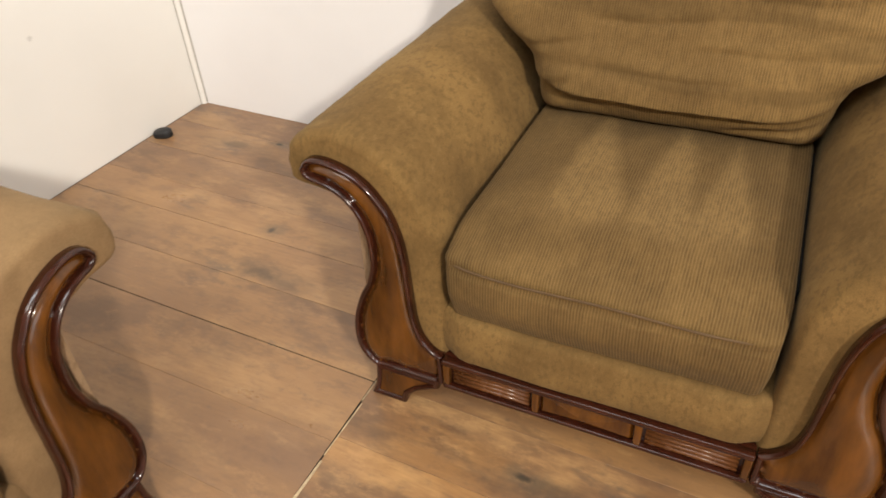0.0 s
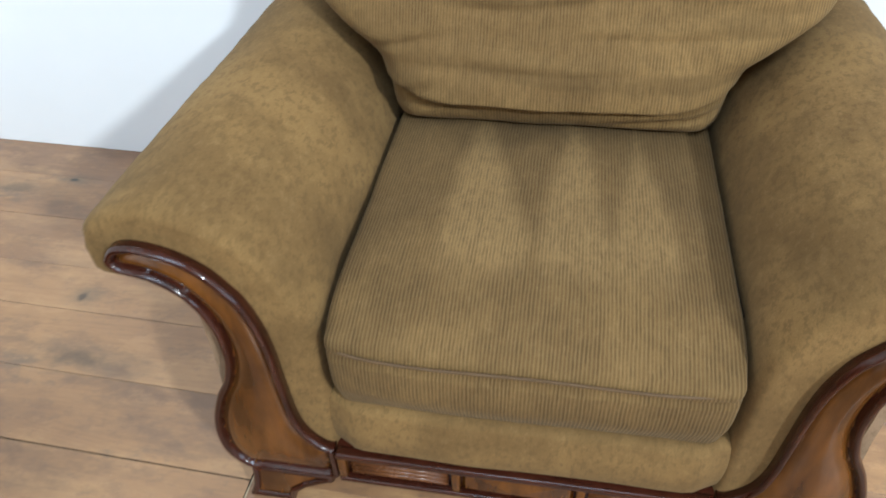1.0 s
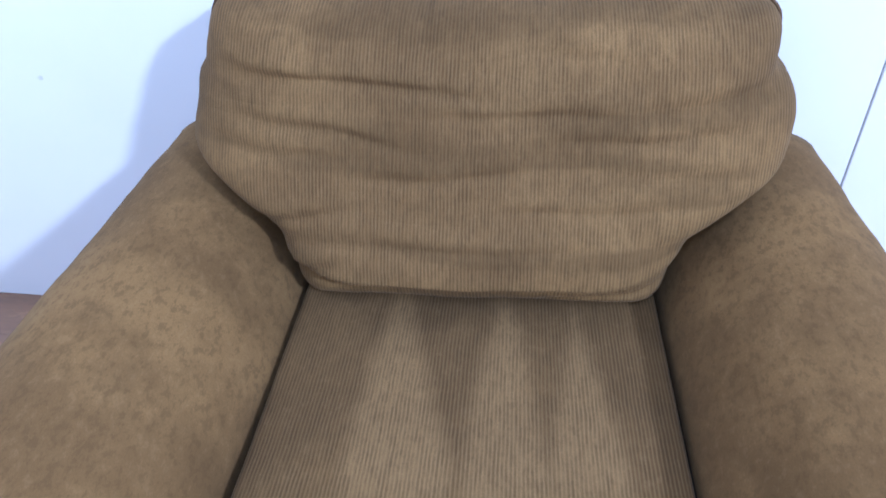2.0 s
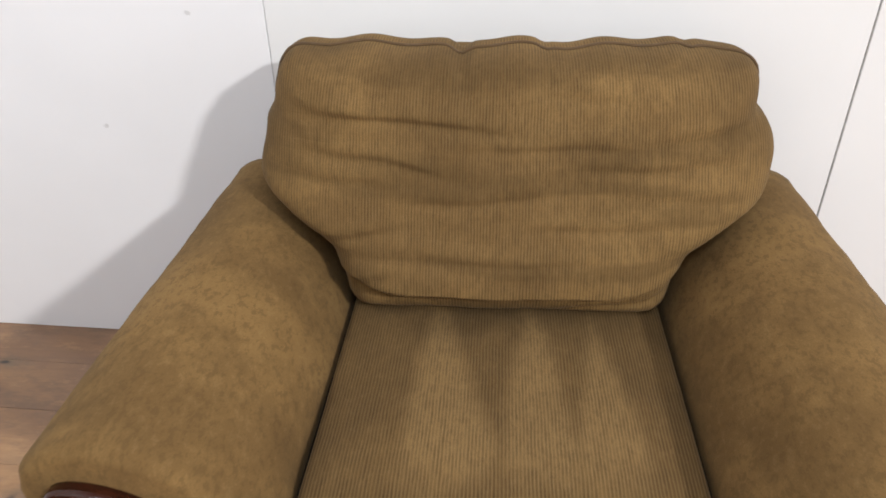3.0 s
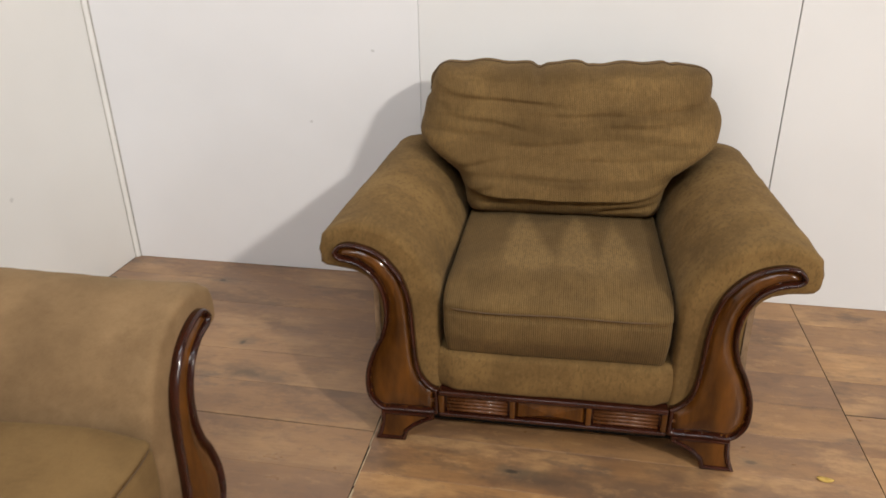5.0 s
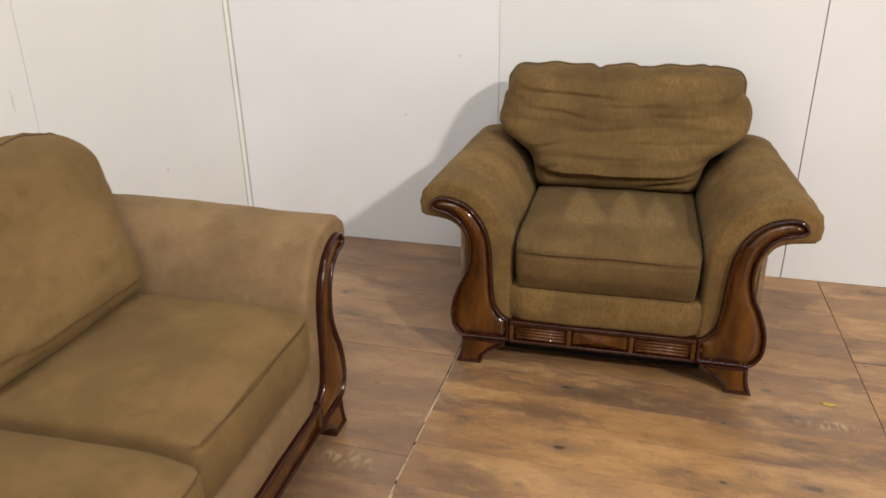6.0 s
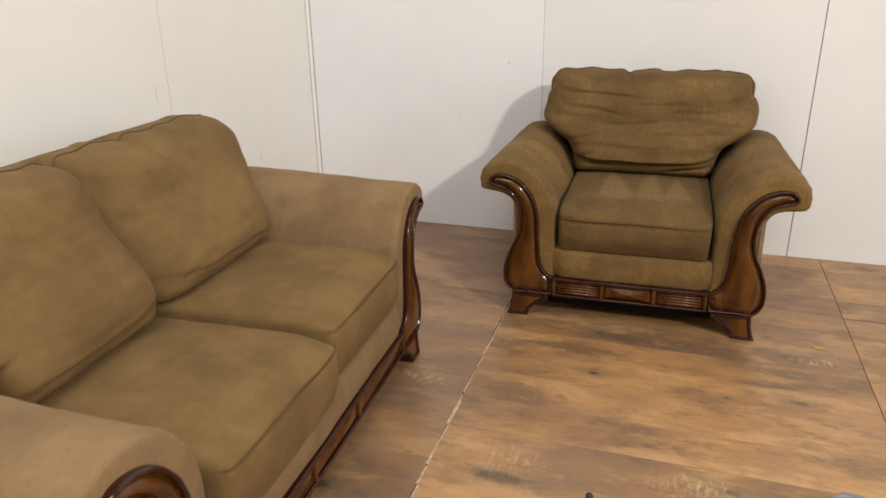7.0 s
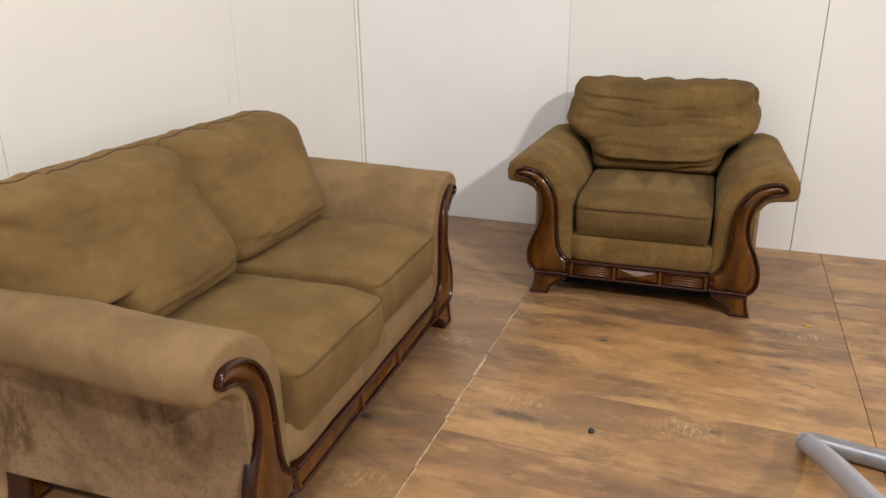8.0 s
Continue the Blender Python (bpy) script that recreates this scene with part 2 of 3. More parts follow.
    # worn, greyed dirt at a finer scale, and tiny chips that show the pale core
    dirt = noise_node(nt, pos, 1.0, 5, 0.75, (26, 40, 1))
    col = mix(nt, span(nt, dirt, 0.52, 0.72, 0, 0.34), col, (0.110, 0.078, 0.056))
    chips = span(nt, noise_node(nt, pos, 1.0, 3, 0.6, (75, 110, 1)), 0.71, 0.78)
    chipped = math_node(nt, "MULTIPLY", chips, span(nt, noise_node(nt, pos, 2.2, 3, 0.6), 0.48, 0.66))
    col = mix(nt, math_node(nt, "MULTIPLY", chipped, 0.55), col, (0.600, 0.470, 0.310))
    if grey:
        col = mix(nt, grey, col, (0.200, 0.122, 0.078))
    sep = nt.nodes.new("ShaderNodeSeparateXYZ")
    nt.links.new(pos, sep.inputs[0])
    ragged = math_node(nt, "MULTIPLY", math_node(nt, "SUBTRACT", noise_node(nt, pos, 26, 3, 0.7), 0.5), 1.6)

    def spot(x, y, sx, sy):
        dx = math_node(nt, "DIVIDE", math_node(nt, "SUBTRACT", sep.outputs[0], x), sx)
        dy = math_node(nt, "DIVIDE", math_node(nt, "SUBTRACT", sep.outputs[1], y), sy)
        r = math_node(nt, "SQRT", math_node(nt, "ADD", math_node(nt, "MULTIPLY", dx, dx), math_node(nt, "MULTIPLY", dy, dy)))
        return math_node(nt, "ADD", r, ragged)

    for x, y, sx, sy, k in KNOTS:
        # greenish-grey smear along the board round the knot
        col = mix(nt, span(nt, spot(x + 0.5 * sx, y, 2.8 * sx + 0.02, 1.6 * sy + 0.012), 1.3, 0.0, 0, 0.55 * k), col, (0.115, 0.100, 0.070))
        col = mix(nt, span(nt, spot(x, y, sx, sy), 1.25, 0.35, 0, k), col, (0.035, 0.028, 0.022))
    flecks = span(nt, noise_node(nt, pos, 1.0, 4, 0.65, (62, 24, 1)), 0.44, 0.72)
    for x, y, sx, sy in SCUFFS:
        near = span(nt, spot(x, y, sx, sy), 1.3, 0.0, 0, 0.7)
        col = mix(nt, math_node(nt, "MULTIPLY", near, flecks), col, (0.60, 0.45, 0.25))
    nt.links.new(col, b.inputs["Base Color"])
    nt.links.new(span(nt, blotch, 0.3, 0.7, 0.27, 0.44), b.inputs["Roughness"])
    b.inputs["Specular IOR Level"].default_value = 0.55
    bump(nt, b, math_node(nt, "ADD", grain, streak), 0.07, 0.0008)
    return m


# one cloth in lighter and darker copies, for the light each part catches
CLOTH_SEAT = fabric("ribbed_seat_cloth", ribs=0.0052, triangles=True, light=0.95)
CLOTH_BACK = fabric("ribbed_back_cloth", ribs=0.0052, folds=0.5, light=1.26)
CLOTH_SIDE_LIT = fabric("lit_streaked_side_cloth", light=2.2, streaks=0.75, rosy=1.9)
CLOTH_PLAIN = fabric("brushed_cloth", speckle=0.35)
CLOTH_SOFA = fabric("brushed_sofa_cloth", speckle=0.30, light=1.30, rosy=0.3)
CLOTH_SOFA_ARM_LIT = fabric("lit_sofa_arm_cloth", speckle=0.30, light=1.68, rosy=1.1)
CLOTH_ARM_LIT = fabric("lit_arm_cloth", light=1.40, speckle=1.4)
PIPING = plain("dark_piping", (0.105, 0.060, 0.024), 0.9)
WOOD_RIM = lacquer("dark_lacquered_moulding", (0.016, 0.004, 0.002), (0.045, 0.011, 0.005), 0.17)
WOOD_PANEL = lacquer("amber_lacquered_veneer", (0.034, 0.011, 0.002), (0.135, 0.048, 0.007), 0.15, (9, 9, 2.2))
WOOD_REED = lacquer("satin_reeds", (0.075, 0.026, 0.009), (0.130, 0.050, 0.016), 0.22)
# one white paint; the cool and warm tints hold the lamps' mixed colour
WHITE = wall_paint("white_wall_paint", (1.0, 0.988, 0.968))
WHITE_COOL_LIT = wall_paint("cool_lit_wall_paint", (1.045, 1.032, 1.035))
WHITE_WARM_LIT = wall_paint("warm_lit_wall_paint", (1.0, 0.975, 0.925))
GAP = plain("grey_joint", (0.36, 0.36, 0.36), 0.9)
TRIM_SHADE = plain("trim_gap_shade", (0.38, 0.35, 0.30), 0.8)
TRIM = plain("white_trim_paint", (0.80, 0.78, 0.74), 0.42, vary=0.05)
BOARD = floor_boards("worn_floor_board")
# left-hand boards greyed in colour to hold the white wall's sheen
BOARD_GREY = floor_boards("sheen_grey_floor_board", 0.34)
UNDER = plain("dark_subfloor", (0.035, 0.024, 0.016), 0.9, relief=0.3)
PALE_EDGE = plain("pale_chipped_board_edge", (0.58, 0.45, 0.28), 0.8, vary=0.5, scale=40)
BLACK = plain("black_rubber", (0.012, 0.012, 0.013), 0.55)
DUST_CLOTH_AND_SHADE = plain("black_dust_cloth_and_shade", (0.010, 0.009, 0.008), 0.95)
# one tube in two colours, for its lit upper and shaded lower leg
TUBE_GREY = plain("grey_painted_tube", (0.42, 0.42, 0.47), 0.38, metal=0.15, vary=0.12)
TUBE_SHADED = plain("shaded_grey_tube", (0.30, 0.30, 0.32), 0.36, metal=0.6, vary=0.2)
CEILING_WHITE = plain("matt_ceiling_paint", (0.50, 0.50, 0.50), 0.9, vary=0.06)
FAR_WALL = plain("far_wall_paint", (0.45, 0.45, 0.44), 0.8, vary=0.1)
LEAF = plain("dry_yellow_leaf", (0.55, 0.36, 0.08), 0.8)


# ---- mesh helpers ----
def part(name, bm, material, parent=None, label="", smooth=True):
    bmesh.ops.recalc_face_normals(bm, faces=bm.faces)
    me = bpy.data.meshes.new(name)
    bm.to_mesh(me)
    bm.free()
    me.materials.append(material)
    if smooth:
        me.polygons.foreach_set("use_smooth", [True] * len(me.polygons))
    ob = new(name, me)
    if parent is not None:
        ob.parent = parent
    return tagged(ob, label)


def curve_points(pts, n, closed=False):
    """n points along a Catmull-Rom curve through pts, evenly spaced by length."""
    p = np.array(pts, float)
    k = len(p)
    out = []
    for i in range(k if closed else k - 1):
        if closed:
            a, b, c, d = p[i - 1], p[i], p[(i + 1) % k], p[(i + 2) % k]
        else:
            a, b, c, d = p[max(i - 1, 0)], p[i], p[i + 1], p[min(i + 2, k - 1)]
        for f in np.linspace(0, 1, 16, endpoint=False):
            out.append(0.5 * (2 * b + (c - a) * f + (2 * a - 5 * b + 4 * c - d) * f**2 + (3 * b - a - 3 * c + d) * f**3))
    out.append(p[0] if closed else p[-1])
    out = np.array(out)
    s = np.r_[0, np.cumsum(np.linalg.norm(np.diff(out, axis=0), axis=1))]
    want = np.linspace(0, s[-1], n, endpoint=not closed)
    return np.stack([np.interp(want, s, out[:, j]) for j in range(p.shape[1])], 1)


def loft(bm, rings, cap_start=True, cap_end=True, closed=True):
    rows = [[bm.verts.new(q) for q in ring] for ring in rings]
    n = len(rows[0])
    for a, b in zip(rows, rows[1:]):
        for i in range(n if closed else n - 1):
            j = (i + 1) % n
            bm.faces.new((a[i], a[j], b[j], b[i]))
    for row, wanted in ((rows[0], cap_start), (rows[-1], cap_end)):
        if wanted and closed:
            bm.faces.new(row)
    return rows


def box(bm, x0, x1, y0, y1, z0, z1, bevel=0.0, segments=2):
    made = bmesh.ops.create_cube(bm, size=1, matrix=Matrix.Translation(((x0 + x1) / 2, (y0 + y1) / 2, (z0 + z1) / 2)) @ Matrix.Diagonal((x1 - x0, y1 - y0, z1 - z0, 1)))
    if bevel:
        edges = list({e for v in made["verts"] for e in v.link_edges})
        bmesh.ops.bevel(bm, geom=edges, offset=bevel, segments=segments, profile=0.5, affect="EDGES")


def tube(bm, path, radius, sides=10, closed=False):
    p = [Vector(q) for q in path]
    rings, up = [], None
    for i, q in enumerate(p):
        if closed:
            way = (p[(i + 1) % len(p)] - p[i - 1]).normalized()
        else:
            way = (p[min(i + 1, len(p) - 1)] - p[max(i - 1, 0)]).normalized()
        if up is None:
            up = way.orthogonal().normalized()
        up = (up - way * up.dot(way)).normalized()
        side = way.cross(up)
        rings.append([q + radius * (math.cos(a) * up + math.sin(a) * side) for a in (2 * math.pi * k / sides for k in range(sides))])
    if closed:
        rings.append(rings[0])
        loft(bm, rings, False, False)
        bmesh.ops.remove_doubles(bm, verts=bm.verts, dist=1e-6)
    else:
        loft(bm, rings)


def wob(x, y, z, scale, seed=0.0):
    return noise.noise(Vector((x * scale + seed, y * scale - seed * 0.7, z * scale + 3.1 * seed)))


def ramp(x, lo, hi):
    t = min(1.0, max(0.0, (x - lo) / (hi - lo)))
    return t * t * (3 - 2 * t)


# ---- upholstered seating ----
# arm: outline across the chair, for the right-hand side, from the inner end of the arm panel
ARM = [(0.288, 0.11), (0.288, 0.20), (0.288, 0.30), (0.289, 0.40), (0.293, 0.46), (0.320, 0.525), (0.360, 0.578), (0.410, 0.612),
       (0.470, 0.630), (0.528, 0.624), (0.572, 0.602), (0.587, 0.573), (0.589, 0.535), (0.576, 0.511), (0.516, 0.503), (0.476, 0.488),
       (0.454, 0.458), (0.444, 0.410), (0.444, 0.34), (0.447, 0.24), (0.444, 0.11)]
# carved panel on the arm's front: pairs on its inner and its outer edge, from the rail up to the scroll
PANEL = [((0.292, 0.178), (0.292, 0.099)), ((0.312, 0.190), (0.350, 0.099)), ((0.330, 0.212), (0.400, 0.099)), ((0.340, 0.240), (0.449, 0.099)),
         ((0.345, 0.275), (0.478, 0.130)), ((0.347, 0.310), (0.487, 0.170)), ((0.349, 0.345), (0.482, 0.225)), ((0.351, 0.385), (0.462, 0.285)),
         ((0.355, 0.425), (0.440, 0.330)), ((0.362, 0.460), (0.427, 0.385)), ((0.375, 0.497), (0.430, 0.440)), ((0.391, 0.522), (0.443, 0.478)),
         ((0.412, 0.547), (0.462, 0.505)), ((0.440, 0.567), (0.490, 0.524)), ((0.470, 0.579), (0.512, 0.531)), ((0.497, 0.584), (0.529, 0.534)),
         ((0.519, 0.583), (0.540, 0.539)), ((0.534, 0.577), (0.547, 0.547)), ((0.542, 0.569), (0.549, 0.557))]


def arm_bm(side, shift, seed):
    """A rolled arm, from its rounded front to the back frame."""
    sec = curve_points(ARM, 84, closed=True)
    nxt, prv = np.roll(sec, -1, 0), np.roll(sec, 1, 0)
    tang = nxt - prv
    nrm = np.stack([tang[:, 1], -tang[:, 0]], 1) / np.linalg.norm(tang, axis=1)[:, None]
    if ((sec - sec.mean(0)) * nrm).sum() < 0:
        nrm = -nrm
    swell = 1.14 if shift and side > 0 else 1.0
    depths = [(0.016, 0.017), (0.018, 0.010), (0.023, 0.005), (0.031, 0.0015), (0.042, 0.0)] + [(v, 0.0) for v in np.linspace(0.06, 0.80, 34)]
    rings = []
    for v, inset in depths:
        ring = []
        taper = 1 - (0.20 if shift else 0.15) * ramp(v, 0.1, 0.8)
        for (u, z), n in zip(sec, nrm):
            q = np.array([u, z]) - n * inset
            uu = 0.45 + (q[0] - 0.45) * (taper * swell if q[0] > 0.45 else 1)
            pleat = 0.0022 * math.sin(150 * math.atan2(q[1] - 0.50, uu - 0.47) / 6.2 + seed) * math.exp(-((v - 0.035) / 0.03) ** 2) * ramp(q[1], 0.40, 0.48) * ramp(v, 0.016, 0.025)
            lump = pleat + (0.004 * wob(uu, v, q[1], 9, seed) + 0.0016 * wob(uu, v, q[1], 30, seed)) * ramp(v, 0.02, 0.08)
            ring.append((side * (uu + n[0] * lump + shift), v, q[1] + n[1] * lump + (0.028 if shift else 0.004) * ramp(v, 0.02, 0.65) * ramp(q[1], 0.45, 0.6)))
        rings.append(ring)
    bm = bmesh.new()
    loft(bm, rings)
    return bm


def edge_distance(p, ring):
    a, b = ring, np.roll(ring, -1, 0)
    ab = b - a
    t = np.clip(((p - a) * ab).sum(1) / np.maximum((ab**2).sum(1), 1e-12), 0, 1)
    return np.sqrt((((a + t[:, None] * ab) - p) ** 2).sum(1)).min()


def carved_height(d):
    """Relief of the carved panel at a distance d from its edge: a round moulding, a groove, then a facet that rises to a ridge."""
    if d < 0.012:
        return -0.004 + 0.013 * math.sqrt(max(0.0, math.sin(math.pi * min(1, (d + 0.001) / 0.0135))))
    if d < 0.015:
        return -0.003 - 0.001 * math.sin(math.pi * (d - 0.012) / 0.003)
    return -0.003 + 0.011 * (1 - math.exp(-(d - 0.015) / 0.009)) + min(0.08 * (d - 0.015), 0.004)


def arm_panel(side, shift, parent):
    """The carved S-shaped show-wood front of an arm; its moulding is a mesh of its own."""
    n, m = 150, 46
    pairs = np.array([[*a, *b] for a, b in PANEL])
    grid = []
    fine = np.linspace(0, len(PANEL) - 1, n)
    base = np.floor(fine).astype(int).clip(0, len(PANEL) - 2)
    for f, i in zip(fine, base):
        a, b, c, d = pairs[max(i - 1, 0)], pairs[i], pairs[i + 1], pairs[min(i + 2, len(pairs) - 1)]
        g = f - i
        grid.append(0.5 * (2 * b + (c - a) * g + (2 * a - 5 * b + 4 * c - d) * g**2 + (3 * b - a - 3 * c + d) * g**3))
    grid = np.array(grid)
    ts = 0.5 - 0.5 * np.cos(np.pi * np.arange(m + 1) / m)
    pts = grid[:, None, :2] * (1 - ts)[None, :, None] + grid[:, None, 2:] * ts[None, :, None]
    ring = np.concatenate([pts[0], pts[1:, -1], pts[-1, -2::-1], pts[-2:0:-1, 0]])
    dist = np.array([[edge_distance(q, ring) for q in row] for row in pts])
    where = lambda q, h: (side * (q[0] + shift), 0.006 - h, q[1])
    rim, field = bmesh.new(), bmesh.new()
    made = {}

    def vert(bm, key, i, j):
        if (key, i, j) not in made:
            made[key, i, j] = bm.verts.new(where(pts[i, j], carved_height(dist[i, j])))
        return made[key, i, j]

    for i in range(n - 1):
        for j in range(m):
            far = dist[i:i + 2, j:j + 2].mean()
            key, bm = ("rim", rim) if far < 0.0130 else ("field", field)
            bm.faces.new([vert(bm, key, *c) for c in ((i, j), (i + 1, j), (i + 1, j + 1), (i, j + 1))])
    front = [where(q, carved_height(0.0)) for q in ring]
    loft(rim, [front, [(x, 0.034, z) for x, _, z in front]], False, True)
    panel = part("arm_panel", field, WOOD_PANEL, parent, "carved S-shaped amber veneer arm front")
    part("moulding", rim, WOOD_RIM, panel, "dark glossy raised moulding")


FOOT = [(0.305, 0.0975), (0.449, 0.0975), (0.452, 0.060), (0.458, 0.030), (0.470, 0.0), (0.386, 0.0), (0.378, 0.028), (0.356, 0.050), (0.326, 0.068), (0.305, 0.078)]


def foot(side, shift, parent, back=False):
    """A bracket foot with a raised edge round its face."""
    ring = np.array(FOOT)
    v0, v1 = (0.000, 0.085) if not back else (0.74, 0.82)
    bm = bmesh.new()
    rows = []
    for inset, v in ((0.0, v1), (0.0, v0 + 0.006), (0.003, v0 + 0.001), (0.007, v0), (0.011, v0 + 0.002), (0.013, v0 + 0.007)):
        row = []
        for k, q in enumerate(ring):
            a, b = ring[k - 1] - q, ring[(k + 1) % len(ring)] - q
            a, b = a / np.linalg.norm(a), b / np.linalg.norm(b)
            na, nb = np.array([a[1], -a[0]]), np.array([-b[1], b[0]])
            w = (na + nb) / max(0.55, 1 + na @ nb)
            q2 = q - w * inset
            row.append((side * (q2[0] + shift), v, q2[1]))
        rows.append(row)
    loft(bm, rows)
    body = part("foot", bm, WOOD_RIM, parent, smooth=False)
    face = bmesh.new()
    inner = [(x, v0 + 0.0062, z) for x, _, z in rows[-1]]
    loft(face, [inner, [(x, v0 + 0.0068, z) for x, _, z in inner]])
    part("foot_face", face, WOOD_PANEL, body, "amber veneer face", smooth=False)


def front_rail(half, parent):
    """Show-wood rail: fluted panels at its ends and a pyramid panel at its middle, framed by dark beads."""
    bm = bmesh.new()
    box(bm, -half, half, 0.012, 0.045, 0.100, 0.176)
    rail = part("front_rail", bm, WOOD_RIM, parent, "dark lacquered carved front rail", smooth=False)
    third = half * 0.335 if half < 0.4 else half * 0.27
    cuts = [-half, -third, third, half]
    for z0, z1, lip in ((0.164, 0.178, 0.006), (0.098, 0.108, 0.004)):
        bm = bmesh.new()
        box(bm, -half, half, -lip, 0.014, z0, z1, 0.004, 3)
        part("bead", bm, WOOD_RIM, rail)
    for u in (-half + 0.007, -third, third, half - 0.007):
        bm = bmesh.new()
        box(bm, u - 0.007, u + 0.007, -0.002, 0.014, 0.107, 0.165, 0.003, 2)
        part("stile", bm, WOOD_PANEL, rail)
    for a, b in ((cuts[0] + 0.016, cuts[1] - 0.009), (cuts[2] + 0.009, cuts[3] - 0.016)):
        bm = bmesh.new()
        if half > 0.4:
            box(bm, a, b, 0.003, 0.014, 0.110, 0.162, 0.003, 2)
            part("plain_panel", bm, WOOD_PANEL, rail, "flat amber veneer panel")
            continue
        for k in range(5):
            z = 0.114 + k * 0.0112
            tube(bm, [(a + 0.004, 0.011, z), (b - 0.004, 0.011, z)], 0.0048, 10)
        part("fluted_panel", bm, WOOD_REED, rail, "fluted panel of five reeds")
    a, b = cuts[1] + 0.009, cuts[2] - 0.009
    bm = bmesh.new()
    outer = [(a, 0.011, 0.109), (b, 0.011, 0.109), (b, 0.011, 0.163), (a, 0.011, 0.163)]
    base = [(a + 0.006, 0.005, 0.114), (b - 0.006, 0.005, 0.114), (b - 0.006, 0.005, 0.158), (a + 0.006, 0.005, 0.158)]
    loft(bm, [outer, base], True, False)
    top = bm.verts.new(((a + b) / 2, -0.009, 0.136))
    vs = list(bm.verts)[4:8]
    for k in range(4):
        bm.faces.new((vs[k], vs[(k + 1) % 4], top))
    part("pyramid_panel", bm, WOOD_PANEL, rail, "raised pyramid panel", smooth=False)


def rounded_grid(hx, hy, hz, r, n=(44, 44, 14)):
    """Points of a box with rounded edges, as a bmesh round the origin."""
    bm = bmesh.new()
    cache = {}

    def edge_steps(h, k):
        flat = np.linspace(-(h - r), h - r, k)
        curve = r * np.sin(np.linspace(0.12, 1, 5) * math.pi / 2)
        return np.r_[-(h - r) - curve[::-1], flat, (h - r) + curve]

    def vert(p):
        p = np.array(p)
        q = np.clip(p, [-(hx - r), -(hy - r), -(hz - r)], [hx - r, hy - r, hz - r])
        d = p - q
        ln = np.linalg.norm(d)
        w = q + (d / ln * r if ln > 1e-9 else 0)
        key = tuple(np.round(w, 6))
        if key not in cache:
            cache[key] = bm.verts.new(w)
        return cache[key]

    xs, ys, zs = edge_steps(hx, n[0]), edge_steps(hy, n[1]), edge_steps(hz, n[2])
    half = (hx, hy, hz)
    for axis, (aa, bb) in enumerate(((ys, zs), (zs, xs), (xs, ys))):
        for sgn in (-1, 1):
            for i in range(len(aa) - 1):
                for j in range(len(bb) - 1):
                    quad = []
                    for di, dj in ((0, 0), (1, 0), (1, 1), (0, 1)):
                        p = [0, 0, 0]
                        p[axis], p[(axis + 1) % 3], p[(axis + 2) % 3] = sgn * half[axis], aa[i + di], bb[j + dj]
                        quad.append(vert(p))
                    if len(set(quad)) == 4:
                        try:
                            bm.faces.new(quad)
                        except ValueError:
                            pass
                    elif len(set(quad)) == 3:
                        tri = list(dict.fromkeys(quad))
                        try:
                            bm.faces.new(tri)
                        except ValueError:
                            pass
    return bm


def seat_cushion(u0, u1, parent, seed, material, soft=0.015, ahead=0.0, drop=0.030, seam_z=0.028, rise=0.0, slump=0.0, sag=0.010):
    """A boxed seat cushion with a crowned top, a soft front edge and its seam."""
    hx, hy, hz = (u1 - u0) / 2, 0.295, 0.083
    cx, cy, cz = (u0 + u1) / 2, 0.293 - ahead, 0.380 + rise
    bm = rounded_grid(hx, hy, hz, soft)
    for v in bm.verts:
        x, y, z = v.co
        crown = (1 - (x / hx) ** 4) * (1 - (y / hy) ** 4)
        if z > 0:
            v.co.z += 0.020 * crown * (z / hz)
            v.co.z -= (drop * ramp(-y, 0.17, hy) + slump * ramp(x, -0.2 * hx, hx)) * (z / hz)
        near = ramp(-y, hy - 0.10, hy)
        if z < 0:
            v.co.z -= sag * near * (-z / hz)
        v.co.x *= 1 - 0.022 * near**2 - 0.015 * near * ramp(-z, 0.0, hz)
        if y < 0:
            v.co.y += 0.018 * ramp(-z, 0.2 * hz, hz) * near
            v.co.y -= 0.012 * (1 - (z / hz) ** 2) * (1 - (x / hx) ** 4) * (-y / hy)
            groove = math.exp(-(((z - seam_z - 0.002) / 0.0045) ** 2)) * ramp(-y, hy - 0.05, hy - 0.02)
            v.co.y += 0.006 * groove
        lump = 0.005 * wob(x + cx, y, z, 6, seed) + 0.002 * wob(x + cx, y, z, 18, seed)
        v.co.z += lump if z > 0 else 0
        v.co.y += 0.6 * lump if y < -0.2 else 0
        v.co += Vector((cx, cy, cz))
    cushion = part("seat_cushion", bm, material, parent)
    seam = bmesh.new()
    tube(seam, [(cx + s * (hx * 0.977 - 0.001), cy - hy - 0.0105 * (1 - s**4) + 0.012 * abs(s) ** 16 + 0.0012, cz + seam_z - slump * 0.7 * ramp(s, -0.2, 1) + 0.002 * math.sin(5 * s + seed)) for s in np.linspace(-1, 1, 60)], 0.0020 if drop > 0.02 else 0.0013, 6)
    part("seam", seam, PIPING, cushion, "thin dark seam")


